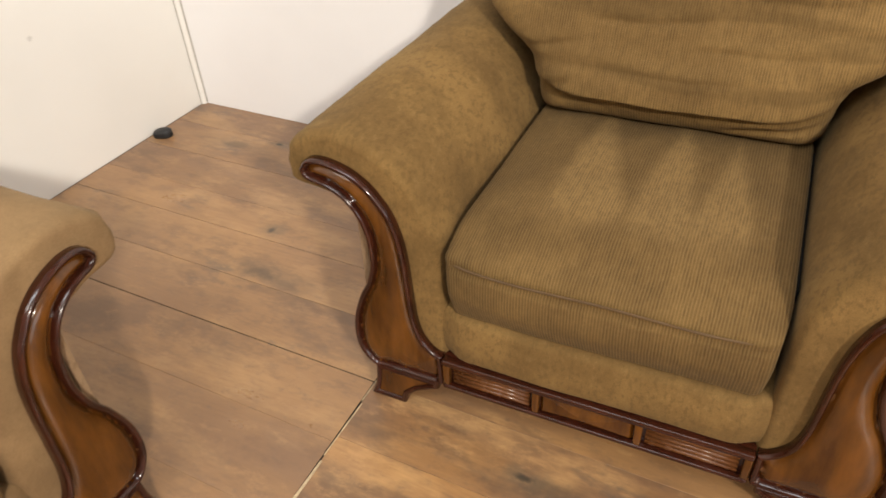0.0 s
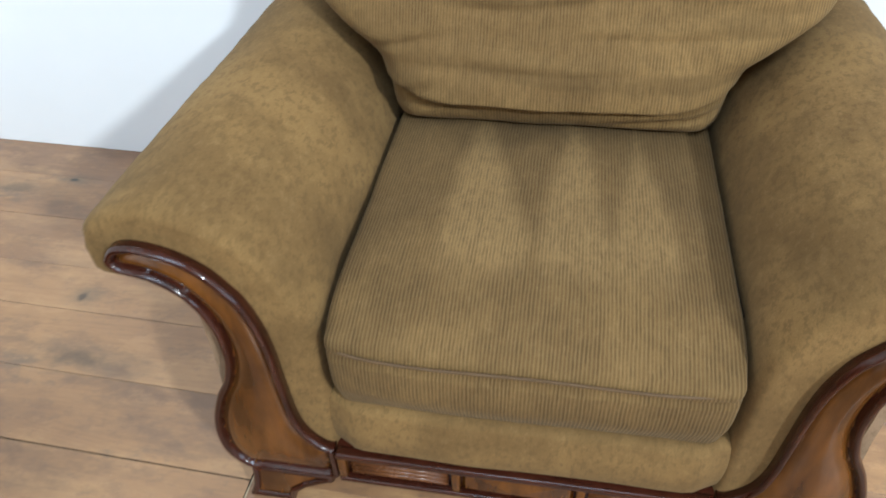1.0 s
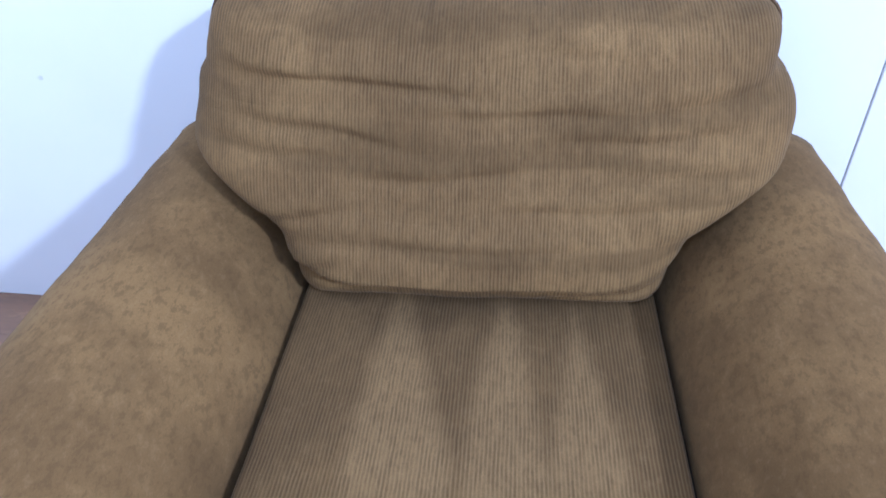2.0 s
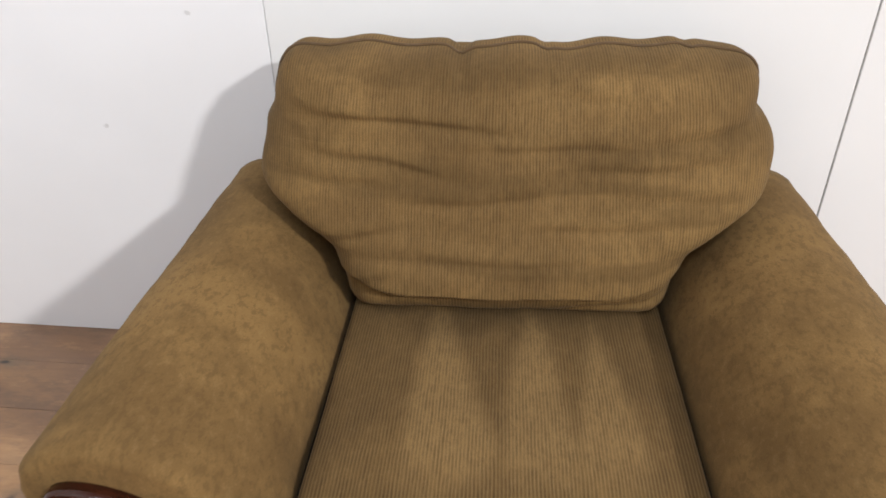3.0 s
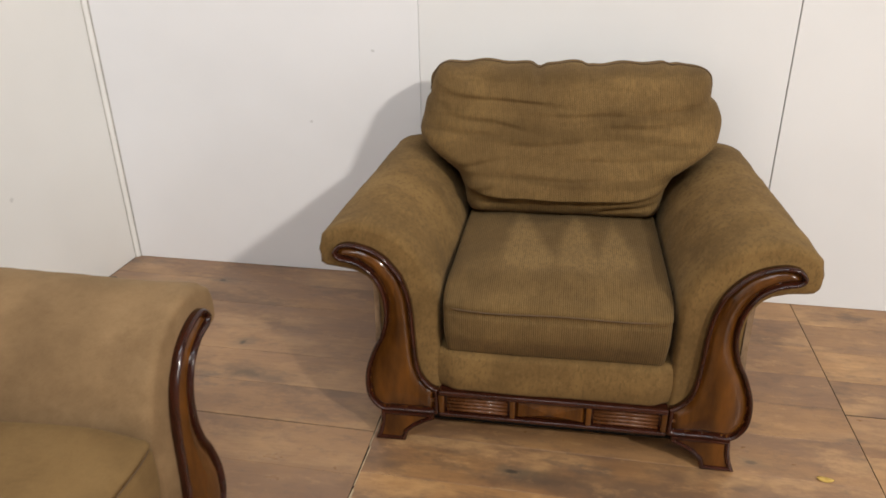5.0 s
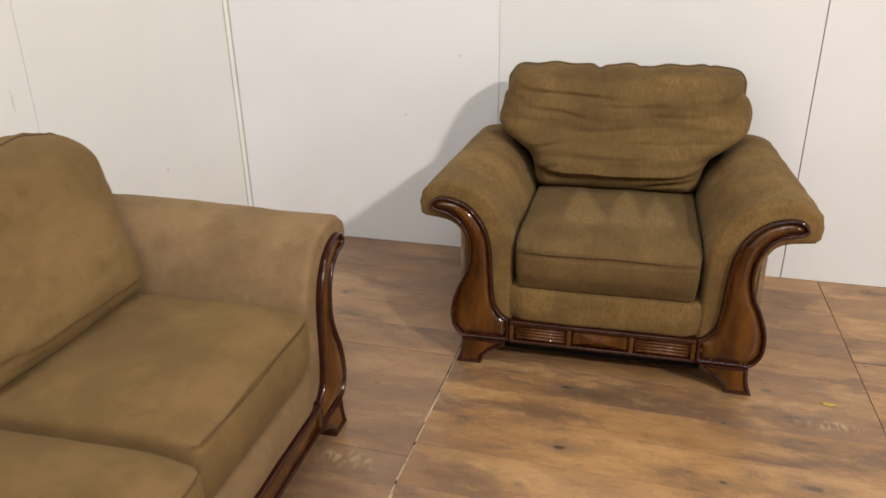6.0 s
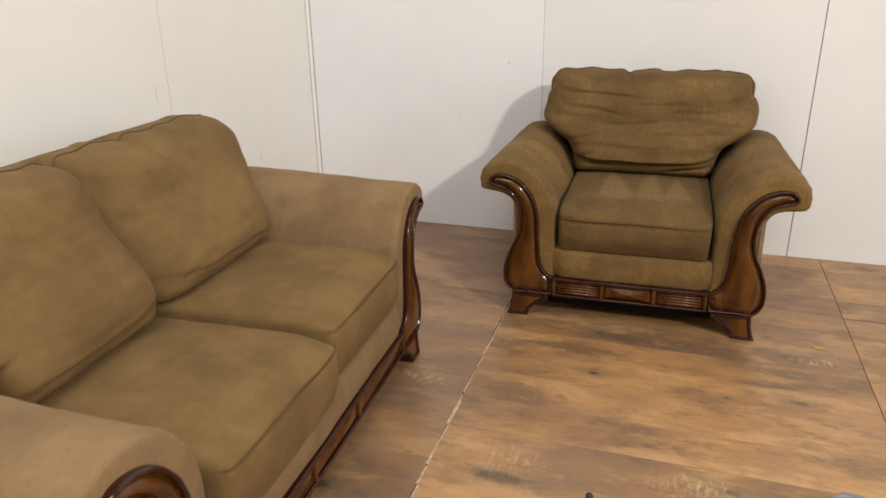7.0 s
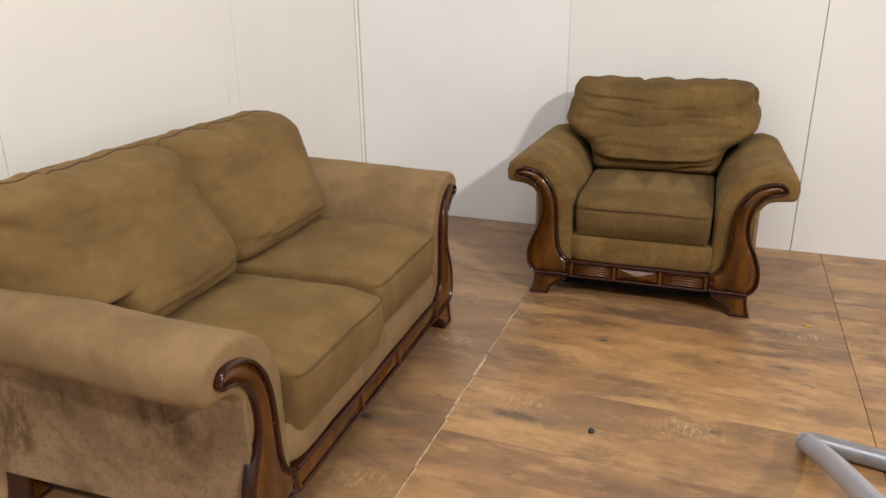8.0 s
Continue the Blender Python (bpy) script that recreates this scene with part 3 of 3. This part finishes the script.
# back cushion: half an outline, from the bottom's middle round the side to the top's middle
BACK = [(0.000, 0.465), (0.150, 0.465), (0.262, 0.466), (0.290, 0.480), (0.299, 0.510), (0.307, 0.545), (0.326, 0.586), (0.366, 0.615),
        (0.412, 0.646), (0.443, 0.680), (0.447, 0.722), (0.436, 0.776), (0.420, 0.800), (0.418, 0.832), (0.409, 0.864), (0.372, 0.885),
        (0.300, 0.889), (0.200, 0.890), (0.110, 0.884), (0.040, 0.888)]
INNER = [(0.000, 0.465), (0.150, 0.465), (0.240, 0.467), (0.268, 0.490), (0.274, 0.550), (0.276, 0.620), (0.277, 0.700), (0.277, 0.770),
         (0.275, 0.830), (0.265, 0.868), (0.235, 0.886), (0.140, 0.890), (0.050, 0.888)]
# the sofa's far back cushion has no wing over the arm
FAR_END = [(0.000, 0.465), (0.150, 0.465), (0.262, 0.466), (0.290, 0.480), (0.301, 0.510), (0.306, 0.560), (0.318, 0.620), (0.350, 0.675),
           (0.394, 0.730), (0.412, 0.780), (0.410, 0.826), (0.390, 0.862), (0.345, 0.884), (0.220, 0.888), (0.110, 0.884), (0.040, 0.888)]
CREASES = [  # height, place across, half length, depth, slope
    (0.800, -0.180, 0.190, 0.009, -0.07), (0.742, -0.230, 0.120, 0.007, -0.15), (0.690, -0.050, 0.110, 0.005, 0.05), (0.745, 0.250, 0.140, 0.006, 0.05),
    (0.700, 0.280, 0.100, 0.005, -0.05), (0.545, -0.265, 0.055, 0.010, 0.30), (0.520, -0.210, 0.080, 0.007, -0.10), (0.512, 0.190, 0.090, 0.014, 0.12),
    (0.600, -0.050, 0.200, 0.004, 0.03), (0.835, 0.120, 0.070, 0.005, -0.10), (0.820, -0.330, 0.070, 0.007, -0.12), (0.768, 0.060, 0.130, 0.005, 0.02),
    (0.715, -0.310, 0.090, 0.006, -0.06), (0.655, 0.160, 0.140, 0.004, 0.05), (0.785, 0.320, 0.090, 0.006, 0.09), (0.630, -0.270, 0.080, 0.005, 0.15)]


def back_cushion(right, left, shift_r, shift_l, parent, seed, plump=0.155, top=0.0, material=None, folds=1.0, belly=0.25, square=5):
    """A loose back cushion with a piped edge. right and left: half outlines; the shifts move their ends outward."""
    half_r = [(u + shift_r * ramp(u, 0.0, 0.24), z + top * ramp(z, 0.8, 0.88) - (0.05 if shift_r else 0.0) * ramp(u, 0.33, 0.40) * (1 - ramp(z, 0.66, 0.74))) for u, z in right]
    half_l = [(-(u + shift_l * ramp(u, 0.0, 0.24)), z + top * ramp(z, 0.8, 0.88) - (0.05 if shift_l else 0.0) * ramp(u, 0.33, 0.40) * (1 - ramp(z, 0.66, 0.74))) for u, z in left]
    ring = curve_points(half_r + half_l[::-1][:-1], 240, closed=True)
    cu, cz = (ring[:, 0].max() + ring[:, 0].min()) / 2, 0.66
    pucker = []
    for u, z in ring:
        z2 = z + (0.0035 * math.sin(u * 46 + seed) - 0.012 * math.exp(-(((u - cu + 0.092) / 0.016) ** 2)) - 0.006 * math.exp(-(((u - cu - 0.300) / 0.014) ** 2)) - 0.005 * math.exp(-(((u - cu - 0.055) / 0.012) ** 2))) * ramp(z, 0.86, 0.880)
        pucker.append((u + 0.003 * math.sin(z * 60 + seed) * ramp(z, 0.6, 0.7), z2))
    ring = np.array(pucker)
    seam_v = lambda z: 0.600 + (z - 0.455) * 0.31

    def place(q, r, front):
        u, z = cu + (q[0] - cu) * r, cz + (q[1] - cz) * r
        low = 1 - ramp(z, 0.46, 0.72)
        f = (1 - r ** (square + 9 * belly * low)) ** 0.5
        v = seam_v(z)
        if front:
            v -= plump * f * (1 + belly * (math.exp(-(((z - 0.575) / 0.13) ** 2)) - 0.4))
            edge = 0.538 + 0.020 * min(1.0, abs(u - cu) / 0.30) ** 4 + 0.006 * math.sin(3.0 * (u - cu) + seed) + 0.006 * wob(u, 0, 0, 9, seed)
            v += 0.032 * folds * (1 - ramp(z, edge - 0.009, edge + 0.006)) * f
            for zc, uc, w, deep, slope in CREASES:
                zz = z - zc - slope * (u - cu - uc) - 0.012 * wob(u, zc, 0, 7, seed)
                v += 1.1 * folds * deep * (0.8 * math.exp(-((zz / 0.0075) ** 2)) - 0.6 * math.exp(-(((zz - 0.018) / 0.013) ** 2))) * math.exp(-(((u - cu - uc) / w) ** 4)) * f
            v += 0.008 * wob(u, 0, z * 1.6, 6, seed) * f + 0.0030 * wob(u, 0, z * 2.2, 16, seed + 4) * f
            for up, long in ((-0.375, 0.05), (-0.30, 0.04), (-0.092, 0.06), (0.055, 0.06), (0.24, 0.045), (0.37, 0.05)):
                v += 0.013 * math.exp(-(((u - cu - up - 0.15 * (z - 0.87)) / 0.006) ** 2)) * ramp(z, 0.885 - long, 0.885) * f
        else:
            v += gusset + 0.030 * f
        return (u, v, z)

    gusset = 0.055

    bm = bmesh.new()
    radii = np.r_[np.linspace(0.03, 0.80, 64), np.linspace(0.81, 0.985, 24), 0.995, 1.0]
    band = [[(cu + (q[0] - cu) * g, seam_v(q[1]) + v, cz + (q[1] - cz) * g) for q in ring] for v, g in ((0.006, 0.996), (0.018, 1.003), (0.035, 1.004), (0.050, 0.998))]
    rings = [[place(q, r, True) for q in ring] for r in radii] + band + [[place(q, r, False) for q in ring] for r in (0.97, 0.85, 0.6, 0.3, 0.05)]
    loft(bm, rings)
    cushion = part("back_cushion", bm, material or CLOTH_BACK, parent)
    bm = bmesh.new()
    top_edge = sorted((tuple(q) for q in ring if q[1] > 0.80 + top), key=lambda q: math.atan2(q[1] - 0.70, q[0] - cu))
    tube(bm, [(cu + (q[0] - cu) * 1.004, seam_v(q[1]) + 0.002, cz + (q[1] - cz) * 1.006) for q in top_edge], 0.0027, 7)
    part("piping", bm, PIPING, cushion, "dark piped edge")


def seating(name, half, m, label, category, group=""):
    """A rolled-arm seat of the suite; half: half the length of its front rail."""
    thing = tagged(new(name), label, category, group)
    thing.matrix_world = m
    shift = half - 0.29
    for side in (-1, 1):
        part("arm_rest", arm_bm(side, shift, 3.7 + side + 5 * shift), CLOTH_SOFA_ARM_LIT if shift else CLOTH_ARM_LIT, thing)
        arm_panel(side, shift, thing)
        bm = bmesh.new()
        rows = [[(side * (u + shift), v, z) for u, z in ((0.4535, 0.47), (0.4535, 0.42), (0.4540, 0.34), (0.4600, 0.24), (0.4625, 0.105), (0.440, 0.105), (0.440, 0.47))] for v in np.linspace(0.019, 0.80, 12)]
        loft(bm, rows)
        part("side_panel", bm, CLOTH_SIDE_LIT, thing, "brushed fabric with darker nap streaks", smooth=False)
        foot(side, shift, thing)
        foot(side, shift, thing, back=True)
    front_rail(half, thing)
    # fabric border under the cushions
    bm = rounded_grid(half + 0.010, 0.10, 0.058, 0.014, (40, 6, 6))
    for v in bm.verts:
        v.co += Vector((0, 0.106 + 0.020 * ramp(abs(v.co.x), half - 0.045, half + 0.005) - 0.009 * (1 - (v.co.z / 0.058) ** 2) * (1 if v.co.y < 0 else 0) + 0.004 * wob(v.co.x, 0, v.co.z, 8, 2.0), 0.233))
    part("front_border", bm, CLOTH_SOFA_ARM_LIT if shift else CLOTH_ARM_LIT, thing)
    # underside cloth, set lower than needed so the shade beneath turns black
    bm = bmesh.new()
    box(bm, -half - 0.05, half + 0.05, 0.048, 0.80, 0.046, 0.120, 0.01, 2)
    part("dust_cover", bm, DUST_CLOTH_AND_SHADE, thing, "black underside cloth, lowered to deepen the shade under the rail", smooth=False)
    # outside back
    bm = rounded_grid(half + 0.155, 0.050, 0.380, 0.045, (30, 4, 20))
    for v in bm.verts:
        v.co += Vector((0, 0.812 + 0.03 * (v.co.z / 0.38) + 0.003 * wob(v.co.x, 0, v.co.z, 9, 3.0), 0.478 + 0.004 * wob(v.co.x, 1, 0, 7, 1.0)))
    part("back_frame", bm, CLOTH_PLAIN, thing)
    if half < 0.4:
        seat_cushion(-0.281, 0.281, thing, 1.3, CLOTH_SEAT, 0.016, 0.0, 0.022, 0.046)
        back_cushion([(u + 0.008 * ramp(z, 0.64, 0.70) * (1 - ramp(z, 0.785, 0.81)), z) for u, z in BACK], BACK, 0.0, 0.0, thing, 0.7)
        # black strips put into the side gaps, where there is only shade
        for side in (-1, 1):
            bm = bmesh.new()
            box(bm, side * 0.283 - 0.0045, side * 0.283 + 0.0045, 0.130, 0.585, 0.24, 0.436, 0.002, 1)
            part("seat_gap_shade", bm, DUST_CLOTH_AND_SHADE, thing, "black strip in place of the shade beside the seat cushion", smooth=False)
    else:
        seat_cushion(-half + 0.012, -0.002, thing, 2.1, CLOTH_SOFA, 0.026, 0.020, 0.016, 0.054, -0.004, 0.014, 0.052)
        seat_cushion(0.002, half - 0.012, thing, 5.9, CLOTH_SOFA, 0.020, 0.0, 0.012, 0.060, 0.008, 0.0, 0.030)
        two_backs(half, thing)
    return thing


def two_backs(half, thing):
    for side in (-1, 1):
        before = set(scene.objects)
        mid = half / 2
        if side > 0:
            back_cushion(FAR_END, INNER, mid - 0.290, mid - 0.236, thing, 2.4, 0.172, -0.010, CLOTH_SOFA, 0.22, 0.40, 5.5)
        else:
            back_cushion(INNER, BACK, mid - 0.322, mid - 0.286, thing, 4.9, 0.180, -0.010, CLOTH_SOFA, 0.22, 0.40, 9)
        for ob in set(scene.objects) - before:
            for v in ob.data.vertices:
                v.co.x += side * mid


# ---- room ----
X0, X1, Y0, Y1, H = -2.078, 7.5, -8.6, 1.857, 6.2


def structure(name, bm, material, label, category="", smooth=False):
    return tagged(part(name, bm, material, None, label, smooth), label, category or name, "", "structure")


def panel_bm(a, b, tilt_a=0.0, tilt_b=0.0, along_y=False):
    """A wall board from a to b along the wall, standing 10 mm proud of it, with eased edges."""
    bm = bmesh.new()
    box(bm, a, b, 0.0, 0.010, 0.0, H, 0.0012, 1)
    for v in bm.verts:
        k = v.co.z / 1.2
        v.co.x += k * (tilt_a if v.co.x < (a + b) / 2 else tilt_b)
        v.co = (X0 + 0.010 - v.co.y, v.co.x, v.co.z) if along_y else (v.co.x, Y1 - 0.010 + v.co.y, v.co.z)
    return bm


bm = bmesh.new()
box(bm, X0 - 0.2, X1 + 0.2, Y1 + 0.0002, Y1 + 0.2, -0.2, H)
wall_north = structure("wall_north", bm, GAP, "white painted board wall with thin vertical joints", "wall")
bm = bmesh.new()
box(bm, X0 - 0.2, X0 - 0.0002, Y0, Y1, -0.2, H)
wall_west = structure("wall_west", bm, GAP, "white painted board wall with thin vertical joints", "wall")
# the opening in this unseen wall is made up to hold the fill
bm = bmesh.new()
for y0, y1, z0, z1 in ((Y0, -6.0, -0.2, H), (-1.0, Y1, -0.2, H), (-6.0, -1.0, -0.2, 1.0), (-6.0, -1.0, 3.2, H)):
    box(bm, X1, X1 + 0.2, y0, y1, z0, z1)
structure("wall_east", bm, FAR_WALL, "plain unseen wall with an opening added for fill light", "wall")
bm = bmesh.new()
box(bm, X0 - 0.2, X1 + 0.2, Y0 - 0.2, Y0, -0.2, H)
structure("wall_south", bm, FAR_WALL, "plain painted wall", "wall")
bm = bmesh.new()
box(bm, X0 - 0.2, X1 + 0.2, Y0 - 0.2, Y1 + 0.2, H, H + 0.2)
structure("ceiling", bm, CEILING_WHITE, "plain white ceiling", "ceiling")

# wall joints: (place at the floor, half width of the gap, lean)
north = [(X0 + 0.010, 0.0, 0.0), (-0.798, 0.0007, 0.0), (0.4145, 0.0019, 0.0), (1.63, 0.0015, 0.0), (2.82, 0.0015, 0.0), (4.04, 0.0015, 0.0), (5.26, 0.0015, 0.0), (6.48, 0.0015, 0.0), (X1, 0.0, 0.0)]
for (a, ga, ta), (b, gb, tb) in zip(north, north[1:]):
    part("wall_panel", panel_bm(a + ga, b - gb, ta, tb), WHITE_COOL_LIT if a < -1 else WHITE, wall_north, smooth=False)
west = [(Y0, 0.0, 0.0)] + [(0.668 - 1.21 * k, 0.0017, 0.012) for k in range(6, -1, -1)] + [(Y1 - 0.010, 0.0, 0.0)]
for (a, ga, ta), (b, gb, tb) in zip(west, west[1:]):
    part("wall_panel", panel_bm(a + ga, b - gb, ta, tb, True), WHITE_WARM_LIT, wall_west, smooth=False)
bm = bmesh.new()
cx, cy = X0 + 0.0105, Y1 - 0.0105
bead = [(cx, cy)] + [(cx + 0.015 * math.cos(a), cy - 0.015 * math.sin(a)) for a in np.linspace(0, math.pi / 2, 9)]
loft(bm, [[(x, y, z) for x, y in bead] for z in (0.0, H)])
trim = structure("trim", bm, TRIM, "white painted quarter-round strip where the walls meet", "trim")
# grey strips that paint the shadow gap on either side of the trim
for x0, x1, y0, y1 in ((cx + 0.0145, cx + 0.0195, cy - 0.0012, cy), (cx, cx + 0.0012, cy - 0.0175, cy - 0.0145)):
    bm = bmesh.new()
    box(bm, x0, x1, y0, y1, 0.0, H)
    part("trim_shadow_line", bm, TRIM_SHADE, trim, "thin grey strip in place of the shadow gap beside the trim", smooth=False)

# ---- seating ----
armchair = seating("armchair", 0.29, pose(-0.255, 0.881, 0, 0, 0, 1.75), "olive-brown brushed fabric armchair with carved dark wood arm fronts", "armchair", "living room suite")
loveseat = seating("loveseat", 0.550, pose(-0.912, -0.265, 0, 0, 0, 93.0), "olive-brown brushed fabric two-seat sofa with carved dark wood trim", "sofa", "living room suite")

# ---- small things ----
bm = bmesh.new()
ring = curve_points([(-0.028, -0.018), (0.0, -0.024), (0.030, -0.016), (0.034, 0.010), (0.006, 0.022), (-0.026, 0.016)], 20, True)
loft(bm, [[(x * s, y * s, z + 0.006 * (x + 0.03) / 0.06 * (z > 0.01)) for x, y in ring] for s, z in ((0.96, 0.0), (1.0, 0.004), (1.0, 0.014), (0.92, 0.020), (0.70, 0.023))])
stop = tagged(part("rubber_stop", bm, BLACK), "small black rubber stop lying on the floor by the wall", "rubber stop")
stop.matrix_world = pose(X0 + 0.052, 1.582, 0.0, 0, 0, 18)

bm = bmesh.new()
ring = curve_points([(-0.010, -0.006), (0.002, -0.011), (0.011, -0.003), (0.008, 0.008), (-0.004, 0.010)], 14, True)
loft(bm, [[(x * s, y * s, z) for x, y in ring] for s, z in ((1.0, 0.0), (0.95, 0.005), (0.6, 0.010), (0.2, 0.012))])
lump = tagged(part("debris", bm, BLACK), "small black crumb of dirt on the floor boards", "debris")
lump.matrix_world = pose(-0.252, -0.140, 0.0, 0, 0, 30)

bm = bmesh.new()
ring = curve_points([(-0.020, 0.0), (-0.008, 0.010), (0.008, 0.009), (0.021, 0.001), (0.008, -0.008), (-0.010, -0.008)], 18, True)
loft(bm, [[(x * s, y * s, z + 0.003 * abs(x) / 0.02) for x, y in ring] for s, z in ((1.0, 0.0004), (1.0, 0.0016), (0.5, 0.0026), (0.1, 0.0022))])
leaf = tagged(part("dry_leaf", bm, LEAF), "small dry yellow leaf on the floor boards", "leaf")
leaf.matrix_world = pose(0.433, 0.909, 0.0, 0, 0, -8)

# bent grey tube: a lower leg on the floor, a tight bend, and an upper leg that rises again
stand = tagged(new("tube_stand"), "bent grey metal tube stand lying on the floor boards", "metal stand")
stand.matrix_world = pose(0, 0, 0)
bm = bmesh.new()
tube(bm, curve_points([(0.362, -0.034, 0.040), (0.378, -0.085, 0.056), (0.408, -0.215, 0.100), (0.432, -0.420, 0.176), (0.452, -0.62, 0.252), (0.475, -0.86, 0.345)], 30), 0.0295, 20)
part("upper_leg", bm, TUBE_GREY, stand, "upper run of the grey tube, coloured lighter as it faces the light")
bm = bmesh.new()
tube(bm, curve_points([(0.362, -0.034, 0.040), (0.375, -0.012, 0.032), (0.420, -0.012, 0.0295), (0.486, -0.023, 0.0295), (0.70, -0.062, 0.0295), (0.98, -0.115, 0.0295)], 30), 0.0290, 20)
part("lower_leg", bm, TUBE_SHADED, stand, "lower run of the grey tube, coloured darker as in shade")
bm = bmesh.new()
bmesh.ops.create_uvsphere(bm, u_segments=20, v_segments=12, radius=0.0298, matrix=Matrix.Translation((0.362, -0.034, 0.040)))
part("bend", bm, TUBE_GREY, stand)

# ---- floor: boards laid in three files, with open joints between the files ----
bm = bmesh.new()
box(bm, X0 - 0.2, X1 + 0.2, Y0 - 0.2, Y1 + 0.2, -0.2, -0.006)
floor = structure("floor", bm, UNDER, "worn brown wood-look board floor with open joints", "floor")
JOINT_A = lambda y: -0.7125 - 0.0235 * y
JOINT_B = lambda y: 0.5665 - 0.0055 * y
FILES = [
    (lambda y: X0 + 0.011, lambda y: JOINT_A(y) - 0.0024, [1.857, 1.70, 1.53, 1.362, 1.228, 1.062, 0.895, 0.72, 0.53, 0.352, 0.22, 0.080, -0.11, -0.31, -0.540, -0.71, -0.88], {0.895: 0.0012, 1.228: 0.0005, 1.062: 0.0004, 1.53: 0.0004, 0.352: 0.0006}),
    (lambda y: JOINT_A(y) + 0.0022, lambda y: JOINT_B(y) - 0.0011, [1.857, 1.72, 1.55, 1.38, 1.22, 1.065, 0.90, 0.735, 0.575, 0.415, 0.24, 0.070, -0.119, -0.29, -0.46, -0.63, -0.80], {0.070: 0.0004, 0.415: 0.0004}),
    (lambda y: JOINT_B(y) + 0.0011, lambda y: 1.86, [1.857, 1.70, 1.53, 1.365, 1.196, 1.02, 0.83, 0.63, 0.428, 0.25, 0.07, -0.11, -0.29, -0.47, -0.65, -0.83], {1.196: 0.0018, 1.365: 0.0006, 0.428: 0.0006}),
]
random.seed(4)
for left, right, cuts, open_joints in FILES:
    while cuts[-1] > -3.2:
        cuts.append(cuts[-1] - 0.17)
    for a, b in zip(cuts, cuts[1:]):
        ga, gb = open_joints.get(a, 0.0001), open_joints.get(b, 0.0001)
        bm = bmesh.new()
        lift = random.uniform(-0.0004, 0.0)
        box(bm, 0, 1, b + gb, a - ga, -0.012, lift)
        for v in bm.verts:
            v.co.x = right(v.co.y) if v.co.x > 0.5 else left(v.co.y)
        bmesh.ops.bevel(bm, geom=list(bm.edges), offset=0.0004, segments=1, affect="EDGES")
        plank = part("floor_board", bm, BOARD_GREY if cuts is FILES[0][2] else BOARD, floor, smooth=False)
        plank.data.materials.append(UNDER)
        for face in plank.data.polygons:
            face.material_index = 1 if face.normal.z < 0.5 else 0
# the same boards, out to the far walls
verts, faces = [], []
ends = [cuts[-1] for left, right, cuts, open_joints in FILES]
strips = [(X0 + 0.011, -0.64, ends[0]), (-0.635, 0.583, ends[1]), (0.588, 1.858, ends[2])] + [(1.862 + 1.27 * k, min(1.858 + 1.27 * (k + 1), X1), 1.857) for k in range(5)]
for x0, x1, top in strips:
    y = top
    while y > Y0:
        low = max(y - random.uniform(0.155, 0.185), Y0)
        n, z = len(verts), random.uniform(-0.0004, 0.0)
        verts += [(x, yy, zz) for zz in (-0.012, z) for x, yy in ((x0, low + 0.0006), (x1, low + 0.0006), (x1, y - 0.0006), (x0, y - 0.0006))]
        faces += [[n + k for k in f] for f in ((4, 5, 6, 7), (0, 1, 5, 4), (1, 2, 6, 5), (2, 3, 7, 6), (3, 0, 4, 7))]
        y = low
mesh = bpy.data.meshes.new("far_boards")
mesh.from_pydata(verts, [], faces)
mesh.materials.append(BOARD)
far_boards = new("far_boards", mesh)
far_boards.parent = floor
tagged(far_boards, "worn brown wood-look boards across the open floor", "", "", "stuff")

# pale chipped core showing along the open joint
bm = bmesh.new()
y = -1.2
while y < 0.90:
    length = random.uniform(0.03, 0.16)
    w = random.uniform(0.0013, 0.0030) * (1.8 if y < 0.1 else 1.0)
    x = JOINT_A(y) + random.uniform(-0.0012, 0.0012)
    left = [(x - w * random.uniform(0.5, 1.2), y + length * f) for f in (0, 0.3, 0.6, 1)]
    right = [(x + w * random.uniform(0.5, 1.2), y + length * f) for f in (1, 0.7, 0.35, 0)]
    ring = left + right
    loft(bm, [[(px, py, -0.006) for px, py in ring], [(px, py, 0.0009) for px, py in ring]])
    y += length + random.uniform(0.0, 0.02)
part("chipped_edge", bm, PALE_EDGE, floor, "pale chipped edge along an open joint", smooth=False)
